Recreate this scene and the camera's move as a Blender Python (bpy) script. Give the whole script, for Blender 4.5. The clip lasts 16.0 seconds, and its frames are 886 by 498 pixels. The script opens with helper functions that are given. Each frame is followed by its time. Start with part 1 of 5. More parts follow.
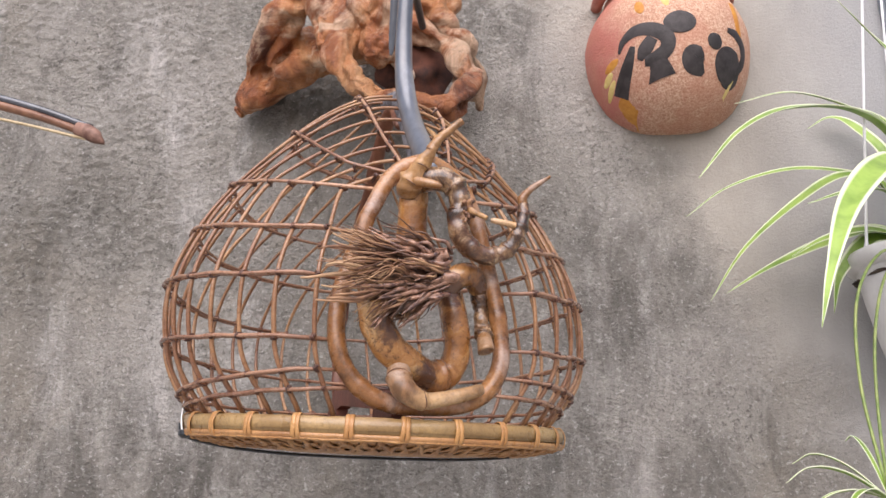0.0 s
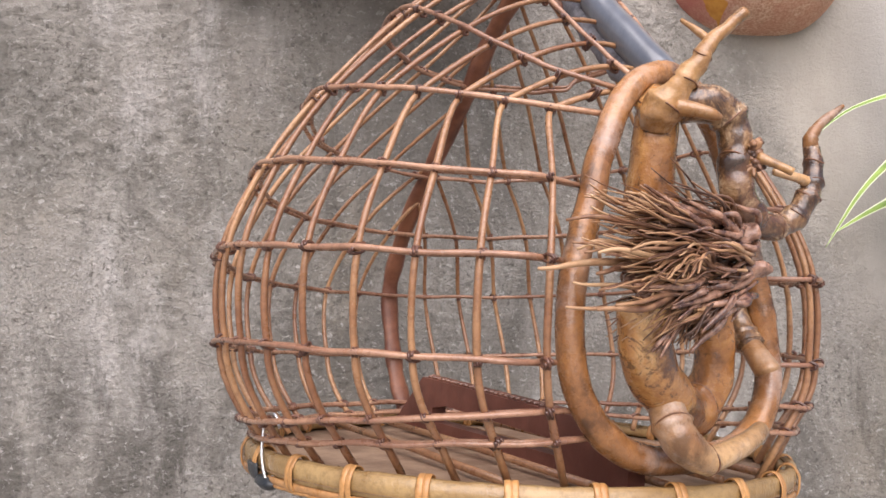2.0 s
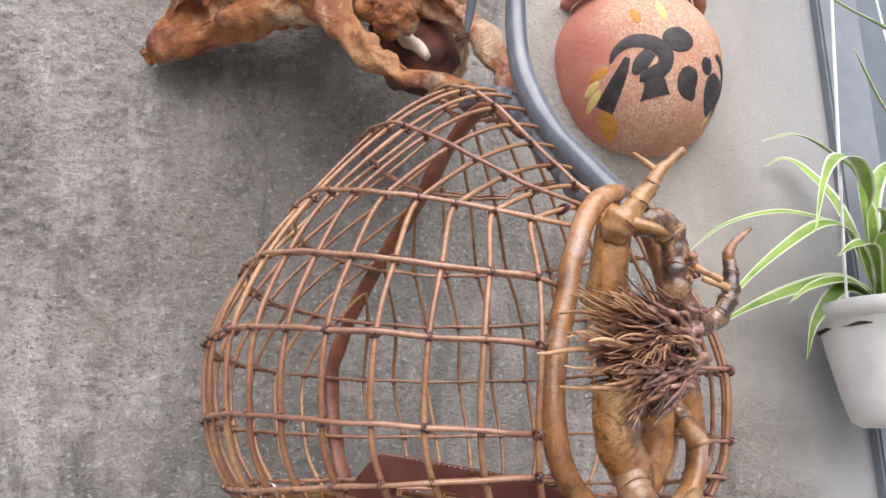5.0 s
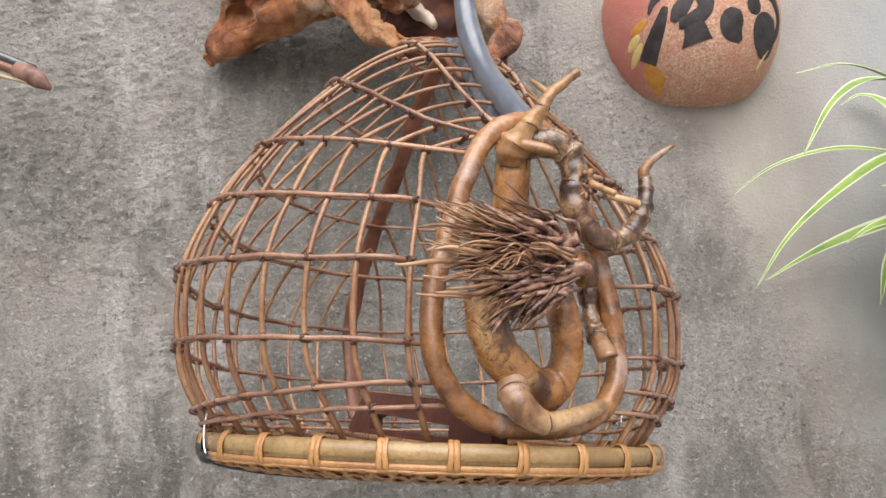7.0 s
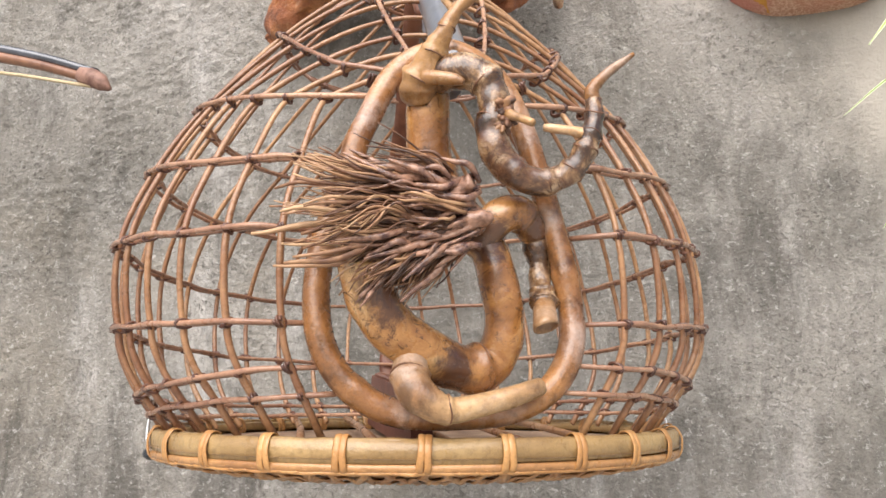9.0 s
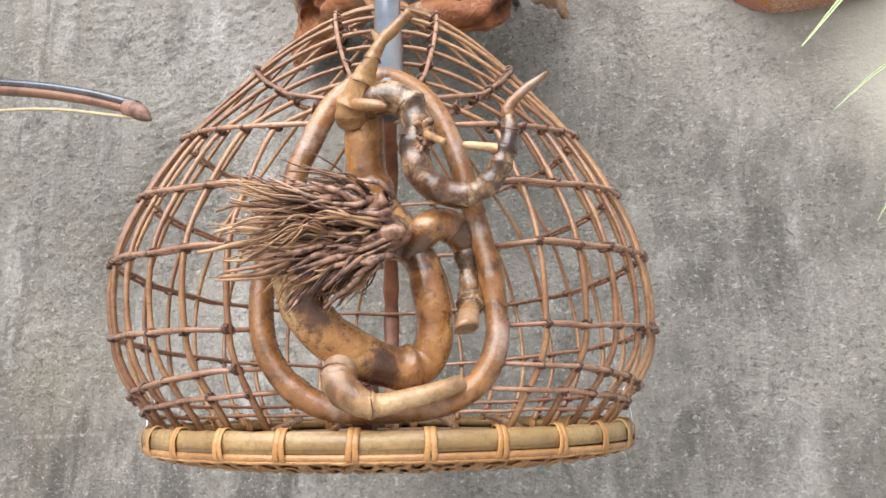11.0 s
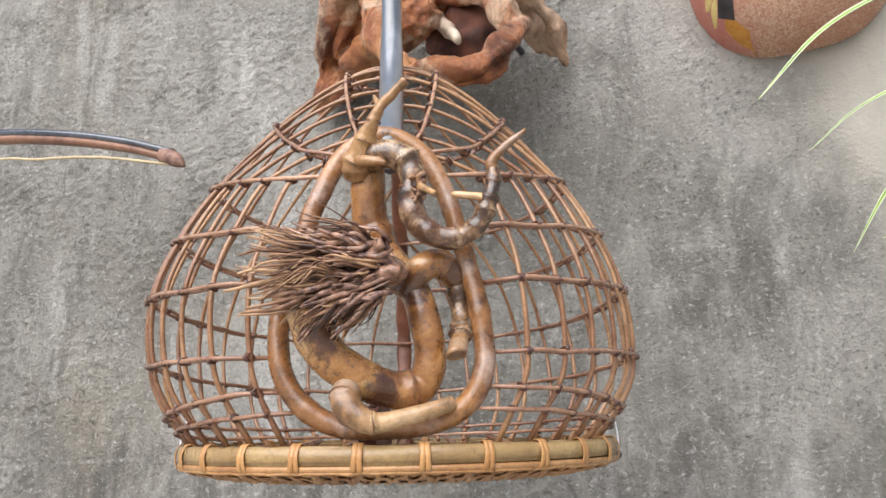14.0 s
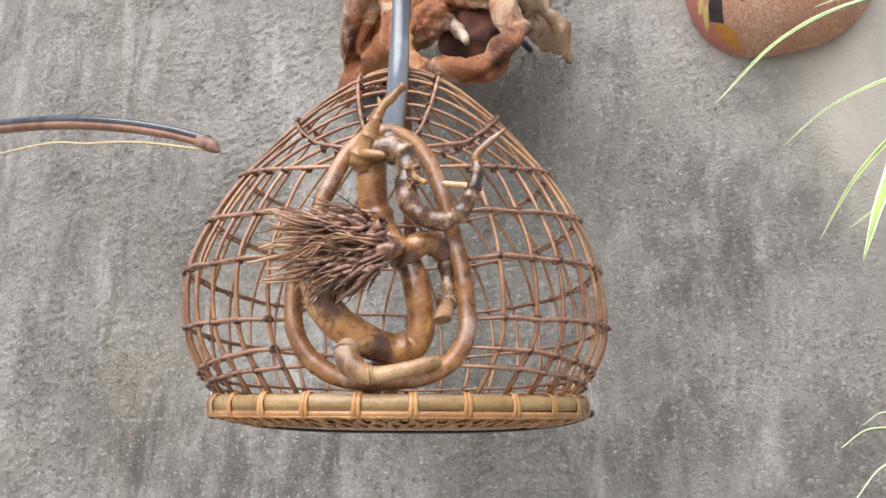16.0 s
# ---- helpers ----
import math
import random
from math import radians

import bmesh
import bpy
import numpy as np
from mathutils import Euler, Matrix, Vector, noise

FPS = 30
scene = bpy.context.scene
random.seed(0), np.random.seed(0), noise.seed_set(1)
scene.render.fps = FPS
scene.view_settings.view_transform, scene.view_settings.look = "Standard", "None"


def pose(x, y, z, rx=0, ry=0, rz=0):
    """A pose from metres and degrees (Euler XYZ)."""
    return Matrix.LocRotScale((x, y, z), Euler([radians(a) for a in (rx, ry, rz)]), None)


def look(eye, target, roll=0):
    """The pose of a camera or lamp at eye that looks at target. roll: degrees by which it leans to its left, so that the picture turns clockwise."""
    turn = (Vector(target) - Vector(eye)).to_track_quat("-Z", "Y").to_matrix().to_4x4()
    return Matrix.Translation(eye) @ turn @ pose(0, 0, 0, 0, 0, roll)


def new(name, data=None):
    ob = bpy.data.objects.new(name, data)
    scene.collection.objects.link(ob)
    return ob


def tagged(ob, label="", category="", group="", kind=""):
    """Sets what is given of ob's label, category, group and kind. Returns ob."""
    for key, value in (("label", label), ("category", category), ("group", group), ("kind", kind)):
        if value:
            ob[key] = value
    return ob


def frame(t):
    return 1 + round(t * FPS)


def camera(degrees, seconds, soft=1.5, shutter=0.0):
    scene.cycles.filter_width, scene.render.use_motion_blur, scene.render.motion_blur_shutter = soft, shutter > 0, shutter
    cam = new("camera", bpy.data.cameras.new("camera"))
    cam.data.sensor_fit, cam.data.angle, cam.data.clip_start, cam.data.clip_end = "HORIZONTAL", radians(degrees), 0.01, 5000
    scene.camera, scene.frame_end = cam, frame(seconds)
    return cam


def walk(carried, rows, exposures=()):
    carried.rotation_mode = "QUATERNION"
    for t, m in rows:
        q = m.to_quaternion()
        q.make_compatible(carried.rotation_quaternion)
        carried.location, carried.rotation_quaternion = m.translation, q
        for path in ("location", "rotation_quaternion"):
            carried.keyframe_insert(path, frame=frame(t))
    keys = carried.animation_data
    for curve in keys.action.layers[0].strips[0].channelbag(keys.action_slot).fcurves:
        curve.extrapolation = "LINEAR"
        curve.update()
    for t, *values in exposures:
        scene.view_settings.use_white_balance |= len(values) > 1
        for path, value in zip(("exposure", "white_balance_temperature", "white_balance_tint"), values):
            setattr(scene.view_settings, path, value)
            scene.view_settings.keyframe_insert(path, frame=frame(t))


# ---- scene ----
cam = camera(54.8, 16.0)
PATH = [
    (0, (0.001, 0.01, 1.211), (-0.17, 1.911, 1.809), 0.3),
    (0.5, (-0.018, 0.017, 1.231), (-0.173, 1.925, 1.812), 0.1),
    (1, (-0.06, 0.087, 1.287), (-0.104, 2.032, 1.751), 0.2),
    (1.5, (-0.146, 0.145, 1.295), (0.033, 2.102, 1.668), -0.8),
    (2, (-0.205, 0.211, 1.312), (-0.006, 2.175, 1.634), -0.5),
    (2.5, (-0.249, 0.233, 1.32), (0.049, 2.179, 1.668), -0.9),
    (3, (-0.292, 0.217, 1.313), (0.181, 2.125, 1.68), -1.4),
    (3.5, (-0.293, 0.211, 1.305), (0.218, 2.105, 1.693), -0.4),
    (4, (-0.299, 0.2, 1.305), (0.239, 2.083, 1.709), -1.2),
    (4.5, (-0.292, 0.184, 1.306), (0.257, 2.039, 1.816), -0.8),
    (7, (-0.13, 0.119, 1.251), (-0.05, 2.044, 1.787), -0.6),
    (7.5, (0.008, 0.121, 1.249), (-0.329, 2.025, 1.76), 0.8),
    (8, (0.014, 0.15, 1.251), (-0.373, 2.05, 1.742), -0.2),
    (8.5, (-0.005, 0.186, 1.252), (-0.364, 2.093, 1.737), -1.3),
    (9, (0.025, 0.207, 1.261), (-0.437, 2.091, 1.745), -1.2),
    (11.3, (0.122, 0.195, 1.248), (-0.582, 1.998, 1.752), -1.1),
    (11.5, (0.129, 0.195, 1.245), (-0.591, 1.991, 1.752), -0.8),
    (12, (0.141, 0.185, 1.242), (-0.577, 1.977, 1.765), -0.8),
    (12.5, (0.151, 0.173, 1.244), (-0.56, 1.958, 1.799), -0.9),
    (13, (0.181, 0.171, 1.239), (-0.575, 1.927, 1.827), -0.5),
    (13.5, (0.182, 0.168, 1.245), (-0.595, 1.916, 1.83), -0.9),
    (14, (0.154, 0.148, 1.24), (-0.583, 1.918, 1.81), -1.7),
    (14.5, (0.147, 0.121, 1.227), (-0.546, 1.916, 1.773), -1.7),
    (15, (0.167, 0.105, 1.215), (-0.517, 1.905, 1.754), -1.2),
    (15.5, (0.199, 0.098, 1.213), (-0.571, 1.866, 1.743), -0.7),
    (16, (0.212, 0.086, 1.214), (-0.604, 1.832, 1.748), -0.1),
]
EXPOSURES = [(0, 0.35, 6550, 19), (1.5, 0.43, 6650, 20), (3.0, 0.66, 6600, 17), (3.6, 0.65, 6500, 17), (4.7, 0.51, 6400, 16), (7.0, 0.42, 6550, 13), (7.6, 0.66, 6750, 14), (9.0, 0.78, 6750, 13), (11.5, 0.76, 6350, 10), (14.5, 0.6, 6350, 11), (16.0, 0.6, 6350, 12)]
walk(cam, [(t, look(eye, target, roll)) for t, eye, target, roll in PATH], EXPOSURES)

# ---- light ----
SUN_EL, SUN_ROT = 45.0, 183.0
world = bpy.data.worlds.new("sky")
scene.world = world
world.use_nodes = True
wn = world.node_tree.nodes
sky = wn.new("ShaderNodeTexSky")
sky.sky_type, sky.sun_disc = "NISHITA", False
sky.sun_elevation, sky.sun_rotation = radians(SUN_EL), radians(SUN_ROT)
sky.air_density, sky.dust_density, sky.ozone_density = 1.0, 3.0, 1.0
wn["Background"].inputs["Strength"].default_value = 0.09
world.node_tree.links.new(sky.outputs[0], wn["Background"].inputs["Color"])
sun_data = bpy.data.lights.new("sun", "SUN")
sun_data.energy, sun_data.angle, sun_data.color = 3.3, radians(80), (1.0, 0.995, 0.985)
sun = new("sun", sun_data)
az, el = radians(SUN_ROT), radians(SUN_EL)
sun_way = Vector((math.sin(az) * math.cos(el), math.cos(az) * math.cos(el), math.sin(el)))
sun.matrix_world = look(sun_way * 20, (0, 0, 0))


# ---- materials ----
class Mat:
    """A small helper that wires procedural nodes."""

    def __init__(self, name):
        self.m = bpy.data.materials.new(name)
        self.m.use_nodes = True
        self.t = self.m.node_tree
        self.b = self.t.nodes["Principled BSDF"]

    def node(self, kind, **sets):
        n = self.t.nodes.new(kind)
        for k, v in sets.items():
            n.inputs[k.replace("_", " ")].default_value = v
        return n

    def link(self, a, b):
        self.t.links.new(a, b)

    def coords(self, scale=(1, 1, 1), space="Object"):
        c, m = self.node("ShaderNodeTexCoord"), self.node("ShaderNodeMapping")
        m.inputs["Scale"].default_value = scale
        self.link(c.outputs[space], m.inputs["Vector"])
        return m.outputs["Vector"]

    def noise(self, vec, scale, detail=6.0, rough=0.6, dist=0.0):
        n = self.node("ShaderNodeTexNoise", Scale=scale, Detail=detail, Roughness=rough, Distortion=dist)
        self.link(vec, n.inputs["Vector"])
        return self.math("ADD", self.math("MULTIPLY", n.outputs["Fac"], 1.9), -0.45)

    def ramp(self, fac, stops):
        n = self.node("ShaderNodeValToRGB")
        r = n.color_ramp
        while len(r.elements) < len(stops):
            r.elements.new(0.5)
        for e, (p, c) in zip(r.elements, stops):
            e.position = p
            e.color = (*c, 1) if len(c) == 3 else c
        self.link(fac, n.inputs["Fac"])
        return n.outputs["Color"]

    def grey(self, fac, lo, hi):
        return self.ramp(fac, [(lo, (0, 0, 0)), (hi, (1, 1, 1))])

    def mix(self, fac, a, b, how="MIX"):
        n = self.node("ShaderNodeMix")
        n.data_type, n.blend_type = "RGBA", how
        for sock, v in ((n.inputs[0], fac), (n.inputs[6], a), (n.inputs[7], b)):
            if isinstance(v, (int, float)):
                sock.default_value = v
            elif isinstance(v, tuple):
                sock.default_value = (*v, 1)
            else:
                self.link(v, sock)
        return n.outputs[2]

    def math(self, how, a, b):
        n = self.node("ShaderNodeMath")
        n.operation = how
        for sock, v in ((n.inputs[0], a), (n.inputs[1], b)):
            if isinstance(v, (int, float)):
                sock.default_value = v
            else:
                self.link(v, sock)
        return n.outputs[0]

    def bump(self, height, strength=0.3, distance=0.001, after=None):
        n = self.node("ShaderNodeBump", Strength=strength, Distance=distance)
        self.link(height, n.inputs["Height"])
        if after is not None:
            self.link(after, n.inputs["Normal"])
        self.link(n.outputs["Normal"], self.b.inputs["Normal"])
        return n.outputs["Normal"]

    def done(self, colour, rough=0.6, metal=0.0, spec=0.5, coat=0.0):
        if isinstance(colour, tuple):
            self.b.inputs["Base Color"].default_value = (*colour, 1)
        else:
            self.link(colour, self.b.inputs["Base Color"])
        if isinstance(rough, (int, float)):
            self.b.inputs["Roughness"].default_value = rough
        else:
            self.link(rough, self.b.inputs["Roughness"])
        self.b.inputs["Metallic"].default_value = metal
        self.b.inputs["Specular IOR Level"].default_value = spec
        self.b.inputs["Coat Weight"].default_value = coat
        self.b.inputs["Coat Roughness"].default_value = 0.15
        return self.m


def island(m):
    g = m.node("ShaderNodeNewGeometry")
    return g.outputs["Random Per Island"]


def per_object(m):
    return m.node("ShaderNodeObjectInfo").outputs["Random"]


# pale lime runs on the plaster: x, z, half width, half height
RUNS = [(-0.351, 1.627, 0.018, 0.085), (-0.434, 1.375, 0.026, 0.100), (-0.392, 1.345, 0.022, 0.085), (-0.325, 1.420, 0.034, 0.070), (-0.412, 1.570, 0.024, 0.060),
        (-0.478, 1.815, 0.016, 0.075), (0.152, 1.445, 0.014, 0.080), (0.128, 1.255, 0.034, 0.060), (-0.035, 1.250, 0.010, 0.110), (-0.770, 1.465, 0.008, 0.090),
        (-0.775, 1.755, 0.012, 0.090), (-0.566, 1.390, 0.020, 0.080), (-0.447, 1.70, 0.020, 0.07)]
# thin level scratches: x, z, half length, half height
SCRATCHES = [(0.113, 1.2955, 0.065, 0.0011), (-0.796, 1.364, 0.10, 0.0016), (-0.758, 1.303, 0.20, 0.003)]


# grime blotches: x, z, half width, half height, strength
GRIME = [(-0.49, 1.25, 0.30, 0.14, 0.80), (0.115, 1.46, 0.12, 0.14, 0.58), (0.09, 1.24, 0.22, 0.10, 0.50),
         (-0.20, 1.30, 0.30, 0.13, 0.45), (0.05, 1.38, 0.16, 0.17, 0.40), (-0.78, 1.30, 0.24, 0.20, 0.50), (-0.62, 1.45, 0.12, 0.16, 0.35)]


def wall_material():
    m = Mat("cement_plaster")
    pos = m.coords()
    sx = m.node("ShaderNodeSeparateXYZ")
    m.link(pos, sx.inputs[0])
    X, Z = sx.outputs["X"], sx.outputs["Z"]
    big = m.noise(pos, 3.0, 8, 0.62)
    base = m.ramp(big, [(0.25, (0.285, 0.270, 0.240)), (0.5, (0.370, 0.351, 0.315)), (0.75, (0.455, 0.435, 0.398))])
    ochre = m.grey(m.noise(m.coords((1.0, 1, 0.7)), 2.6, 6, 0.6, 0.5), 0.50, 0.85)
    base = m.mix(m.math("MULTIPLY", ochre, 0.55), base, (0.30, 0.255, 0.185))
    dark = m.grey(m.noise(m.coords((2.2, 1, 1.0)), 6.5, 9, 0.72, 0.7), 0.46, 0.72)
    base = m.mix(m.math("MULTIPLY", dark, 0.58), base, (0.125, 0.120, 0.105))
    # soft upright weathering
    pale = m.math("MULTIPLY", m.grey(m.noise(m.coords((8, 1, 1.1)), 2.4, 8, 0.66, 0.5), 0.48, 0.72), m.grey(m.noise(m.coords((2, 1, 1.6)), 3.0, 7, 0.65, 0.8), 0.40, 0.75))
    base = m.mix(m.math("MULTIPLY", pale, 0.80), base, (0.52, 0.50, 0.465))
    # lime runs and scratches
    wob = m.math("MULTIPLY", m.math("SUBTRACT", m.noise(m.coords((1, 1, 0.5)), 26, 6, 0.65), 0.5), 0.030)
    XW = m.math("ADD", X, wob)
    ragged = m.grey(m.noise(m.coords((2.5, 1, 0.8)), 22, 7, 0.7), 0.30, 0.75)
    total = None
    for x, z, w, h in RUNS:
        dx = m.math("POWER", m.math("ABSOLUTE", m.math("DIVIDE", m.math("SUBTRACT", XW, x), w), 0), 2)
        dz = m.math("POWER", m.math("ABSOLUTE", m.math("DIVIDE", m.math("SUBTRACT", Z, z), h), 0), 4)
        one = m.math("MAXIMUM", m.math("SUBTRACT", 1.0, m.math("ADD", dx, dz)), 0.0)
        total = one if total is None else m.math("MAXIMUM", total, one)
    base = m.mix(m.math("MULTIPLY", m.math("MULTIPLY", total, ragged), 0.72), base, (0.66, 0.64, 0.61))
    ZW = m.math("ADD", Z, m.math("MULTIPLY", wob, 0.12))
    for x, z, w, h in SCRATCHES:
        dx = m.math("POWER", m.math("ABSOLUTE", m.math("DIVIDE", m.math("SUBTRACT", X, x), w), 0), 4)
        dz = m.math("POWER", m.math("ABSOLUTE", m.math("DIVIDE", m.math("SUBTRACT", ZW, z), h), 0), 2)
        one = m.math("MAXIMUM", m.math("SUBTRACT", 1.0, m.math("ADD", dx, dz)), 0.0)
        base = m.mix(m.math("MULTIPLY", m.math("MULTIPLY", one, ragged), 0.6), base, (0.66, 0.64, 0.60))
    # grit, pits and pale crumbs
    blot = m.grey(m.noise(m.coords((1.2, 1, 0.8)), 17, 8, 0.72), 0.45, 0.80)
    base = m.mix(m.math("MULTIPLY", blot, 0.30), base, (0.16, 0.152, 0.135))
    pits = m.math("MULTIPLY", m.grey(m.noise(pos, 170, 5, 0.7, 0.3), 0.58, 0.70), m.grey(m.noise(pos, 11, 6, 0.65), 0.30, 0.70))
    base = m.mix(m.math("MULTIPLY", pits, 0.80), base, (0.14, 0.132, 0.116))
    # blotches of old grime with ragged edges
    for x, z, w, h, power in GRIME:
        dx = m.math("POWER", m.math("ABSOLUTE", m.math("DIVIDE", m.math("SUBTRACT", X, x), w), 0), 2)
        dz = m.math("POWER", m.math("ABSOLUTE", m.math("DIVIDE", m.math("SUBTRACT", Z, z), h), 0), 2)
        one = m.math("SUBTRACT", m.math("SUBTRACT", 1.45, m.math("ADD", dx, dz)), m.math("MULTIPLY", m.noise(m.coords((2.2, 1, 1.0)), 9, 9, 0.72, 0.4), 1.7))
        base = m.mix(m.math("MULTIPLY", m.grey(one, 0.0, 0.8), power), base, (0.115, 0.108, 0.094))
    # feathery lime scuffs in level and slanting strokes
    for sc, seed in (((1.2, 1, 2.6), 26), ((2.6, 1, 1.0), 31)):
        scuff = m.math("MULTIPLY", m.grey(m.noise(m.coords(sc), seed, 9, 0.72, 0.7), 0.54, 0.78), m.grey(m.noise(pos, 5.5, 5, 0.6), 0.42, 0.70))
        base = m.mix(m.math("MULTIPLY", scuff, 0.34), base, (0.56, 0.545, 0.51))
    crumbs = m.grey(m.noise(m.coords((1, 1, 1.2)), 150, 6, 0.72, 0.5), 0.62, 0.76)
    base = m.mix(m.math("MULTIPLY", crumbs, 0.52), base, (0.66, 0.64, 0.61))
    fine = m.noise(pos, 260, 5, 0.7)
    base = m.mix(0.8, base, m.ramp(fine, [(0.2, (0.86, 0.86, 0.85)), (0.5, (1, 1, 1)), (0.85, (1.08, 1.07, 1.06))]), "MULTIPLY")
    # the skim coat towards the planter
    edge = m.math("ADD", X, m.math("MULTIPLY", m.math("SUBTRACT", m.noise(pos, 6, 7, 0.66), 0.5), 0.17))
    low = m.math("MULTIPLY", m.math("SUBTRACT", 1.75, Z), 0.52)
    skim = m.grey(m.math("SUBTRACT", edge, low), 0.07, 0.16)
    smooth = m.ramp(m.noise(m.coords((1.4, 1, 0.8)), 5, 6, 0.6), [(0.25, (0.29, 0.268, 0.230)), (0.75, (0.41, 0.384, 0.336))])
    cool = m.grey(X, 0.26, 0.46)
    smooth = m.mix(m.math("MULTIPLY", cool, 0.75), smooth, (0.36, 0.375, 0.39))
    col = m.mix(skim, base, smooth)
    # fine relief
    ridge = m.noise(m.coords((0.9, 1, 1.3)), 190, 5, 0.65)
    n1 = m.bump(m.math("MULTIPLY", ridge, m.math("SUBTRACT", 1.0, m.math("MULTIPLY", skim, 0.9))), 0.7, 0.004)
    grain = m.math("MULTIPLY", m.math("ADD", fine, m.noise(pos, 80, 6, 0.7)), m.math("SUBTRACT", 1.0, m.math("MULTIPLY", skim, 0.75)))
    m.bump(grain, 0.85, 0.0034, n1)
    return m.done(col, 0.88, spec=0.3)


def rattan_material(name, light, dark, rough=0.42, stained=0.0):
    m = Mat(name)
    pos = m.coords()
    tone = m.math("ADD", m.math("MULTIPLY", m.noise(pos, 22, 5, 0.6), 0.75), m.math("MULTIPLY", per_object(m), 0.25))
    col = m.ramp(tone, [(0.3, dark), (0.55, tuple((a + b) / 2 for a, b in zip(light, dark))), (0.75, light)])
    col = m.mix(m.math("MULTIPLY", m.grey(m.noise(pos, 300, 4, 0.7), 0.45, 0.8), 0.4), col, tuple(c * 0.45 for c in dark))
    if stained:
        col = m.mix(m.math("MULTIPLY", m.grey(m.noise(pos, 55, 8, 0.7, 0.6), 0.52, 0.80), stained), col, tuple(c * 0.3 for c in dark))
        col = m.mix(m.math("MULTIPLY", m.grey(m.noise(pos, 30, 6, 0.65), 0.55, 0.85), 0.5 * stained), col, tuple(0.5 + 0.5 * c for c in light))
    n1 = m.bump(m.noise(pos, 500, 4, 0.6), 0.3, 0.0008)
    m.bump(m.noise(pos, 70, 6, 0.6), 0.2, 0.0012, n1)
    gloss = m.ramp(m.noise(pos, 90, 5, 0.6), [(0.2, (rough * 0.75,) * 3), (0.8, (rough * 1.35,) * 3)])
    return m.done(col, gloss, coat=0.4)


def rhizome_material(name="varnished_rhizome", dark=False):
    m = Mat(name)
    pos = m.coords()
    if dark:
        col = m.ramp(m.noise(pos, 62, 8, 0.68, 0.6), [(0.34, (0.035, 0.018, 0.010)), (0.45, (0.11, 0.055, 0.026)), (0.56, (0.25, 0.140, 0.065)), (0.72, (0.46, 0.32, 0.185))])
        flecks, power = m.grey(m.noise(pos, 210, 7, 0.75, 0.5), 0.52, 0.64), 0.75
    else:
        col = m.ramp(m.noise(pos, 32, 7, 0.66, 0.4), [(0.2, (0.17, 0.066, 0.020)), (0.42, (0.34, 0.146, 0.042)), (0.58, (0.48, 0.232, 0.074)), (0.80, (0.63, 0.40, 0.18))])
        flecks, power = m.grey(m.noise(pos, 130, 9, 0.78, 0.8), 0.58, 0.68), 0.75
    col = m.mix(m.math("MULTIPLY", flecks, power), col, (0.05, 0.022, 0.011))
    cloud = m.grey(m.noise(pos, 26, 7, 0.7, 0.5), 0.54, 0.74)
    col = m.mix(m.math("MULTIPLY", cloud, 0.65 if dark else 0.25), col, (0.13, 0.055, 0.028))
    if not dark:
        # old sap stain round the lowest bend
        for c, r in (((-0.003, -0.134, 0.040), 0.0105), ((-0.036, -0.152, 0.070), 0.009), ((0.012, -0.126, 0.099), 0.012), ((0.038, -0.124, 0.102), 0.010)):
            d = m.node("ShaderNodeVectorMath")
            d.operation = "DISTANCE"
            m.link(pos, d.inputs[0])
            d.inputs[1].default_value = c
            near = m.math("ADD", m.math("DIVIDE", d.outputs["Value"], r), m.math("MULTIPLY", m.noise(pos, 75, 8, 0.72, 0.5), 2.2))
            col = m.mix(m.math("MULTIPLY", m.grey(m.math("SUBTRACT", 2.75, near), 0.25, 0.95), 0.85), col, (0.060, 0.024, 0.016))
    n1 = m.bump(m.noise(pos, 80, 7, 0.66), 0.4, 0.0016)
    m.bump(m.noise(pos, 420, 4, 0.65), 0.25, 0.0006, n1)
    return m.done(col, m.ramp(m.noise(pos, 70, 5), [(0.25, (0.14, 0.14, 0.14)), (0.75, (0.34, 0.34, 0.34))]), spec=0.5, coat=0.8)


def root_material():
    m = Mat("dry_roots")
    pos = m.coords()
    r = island(m)
    sx = m.node("ShaderNodeSeparateXYZ")
    m.link(pos, sx.inputs[0])
    tip = m.grey(m.math("MULTIPLY", sx.outputs["X"], -1.0), 0.042, 0.075)
    tone = m.math("ADD", m.math("MULTIPLY", r, 0.55), m.math("MULTIPLY", m.noise(pos, 140, 5), 0.35))
    tone = m.math("ADD", tone, m.math("MULTIPLY", tip, 0.26))
    col = m.ramp(tone, [(0.20, (0.055, 0.026, 0.015)), (0.42, (0.18, 0.083, 0.044)), (0.62, (0.37, 0.205, 0.105)), (0.95, (0.53, 0.34, 0.19))])
    m.bump(m.noise(pos, 400, 4), 0.3, 0.0006)
    return m.done(col, 0.5, coat=0.1)


def horn_material():
    m = Mat("polished_horn")
    pos = m.coords((14, 14, 6))
    col = m.ramp(m.noise(pos, 2.0, 6, 0.65), [(0.2, (0.070, 0.078, 0.094)), (0.6, (0.130, 0.146, 0.172)), (0.9, (0.25, 0.27, 0.30))])
    m.bump(m.noise(m.coords((300, 300, 30)), 1.0, 4), 0.1, 0.0006)
    return m.done(col, 0.32, coat=0.9)


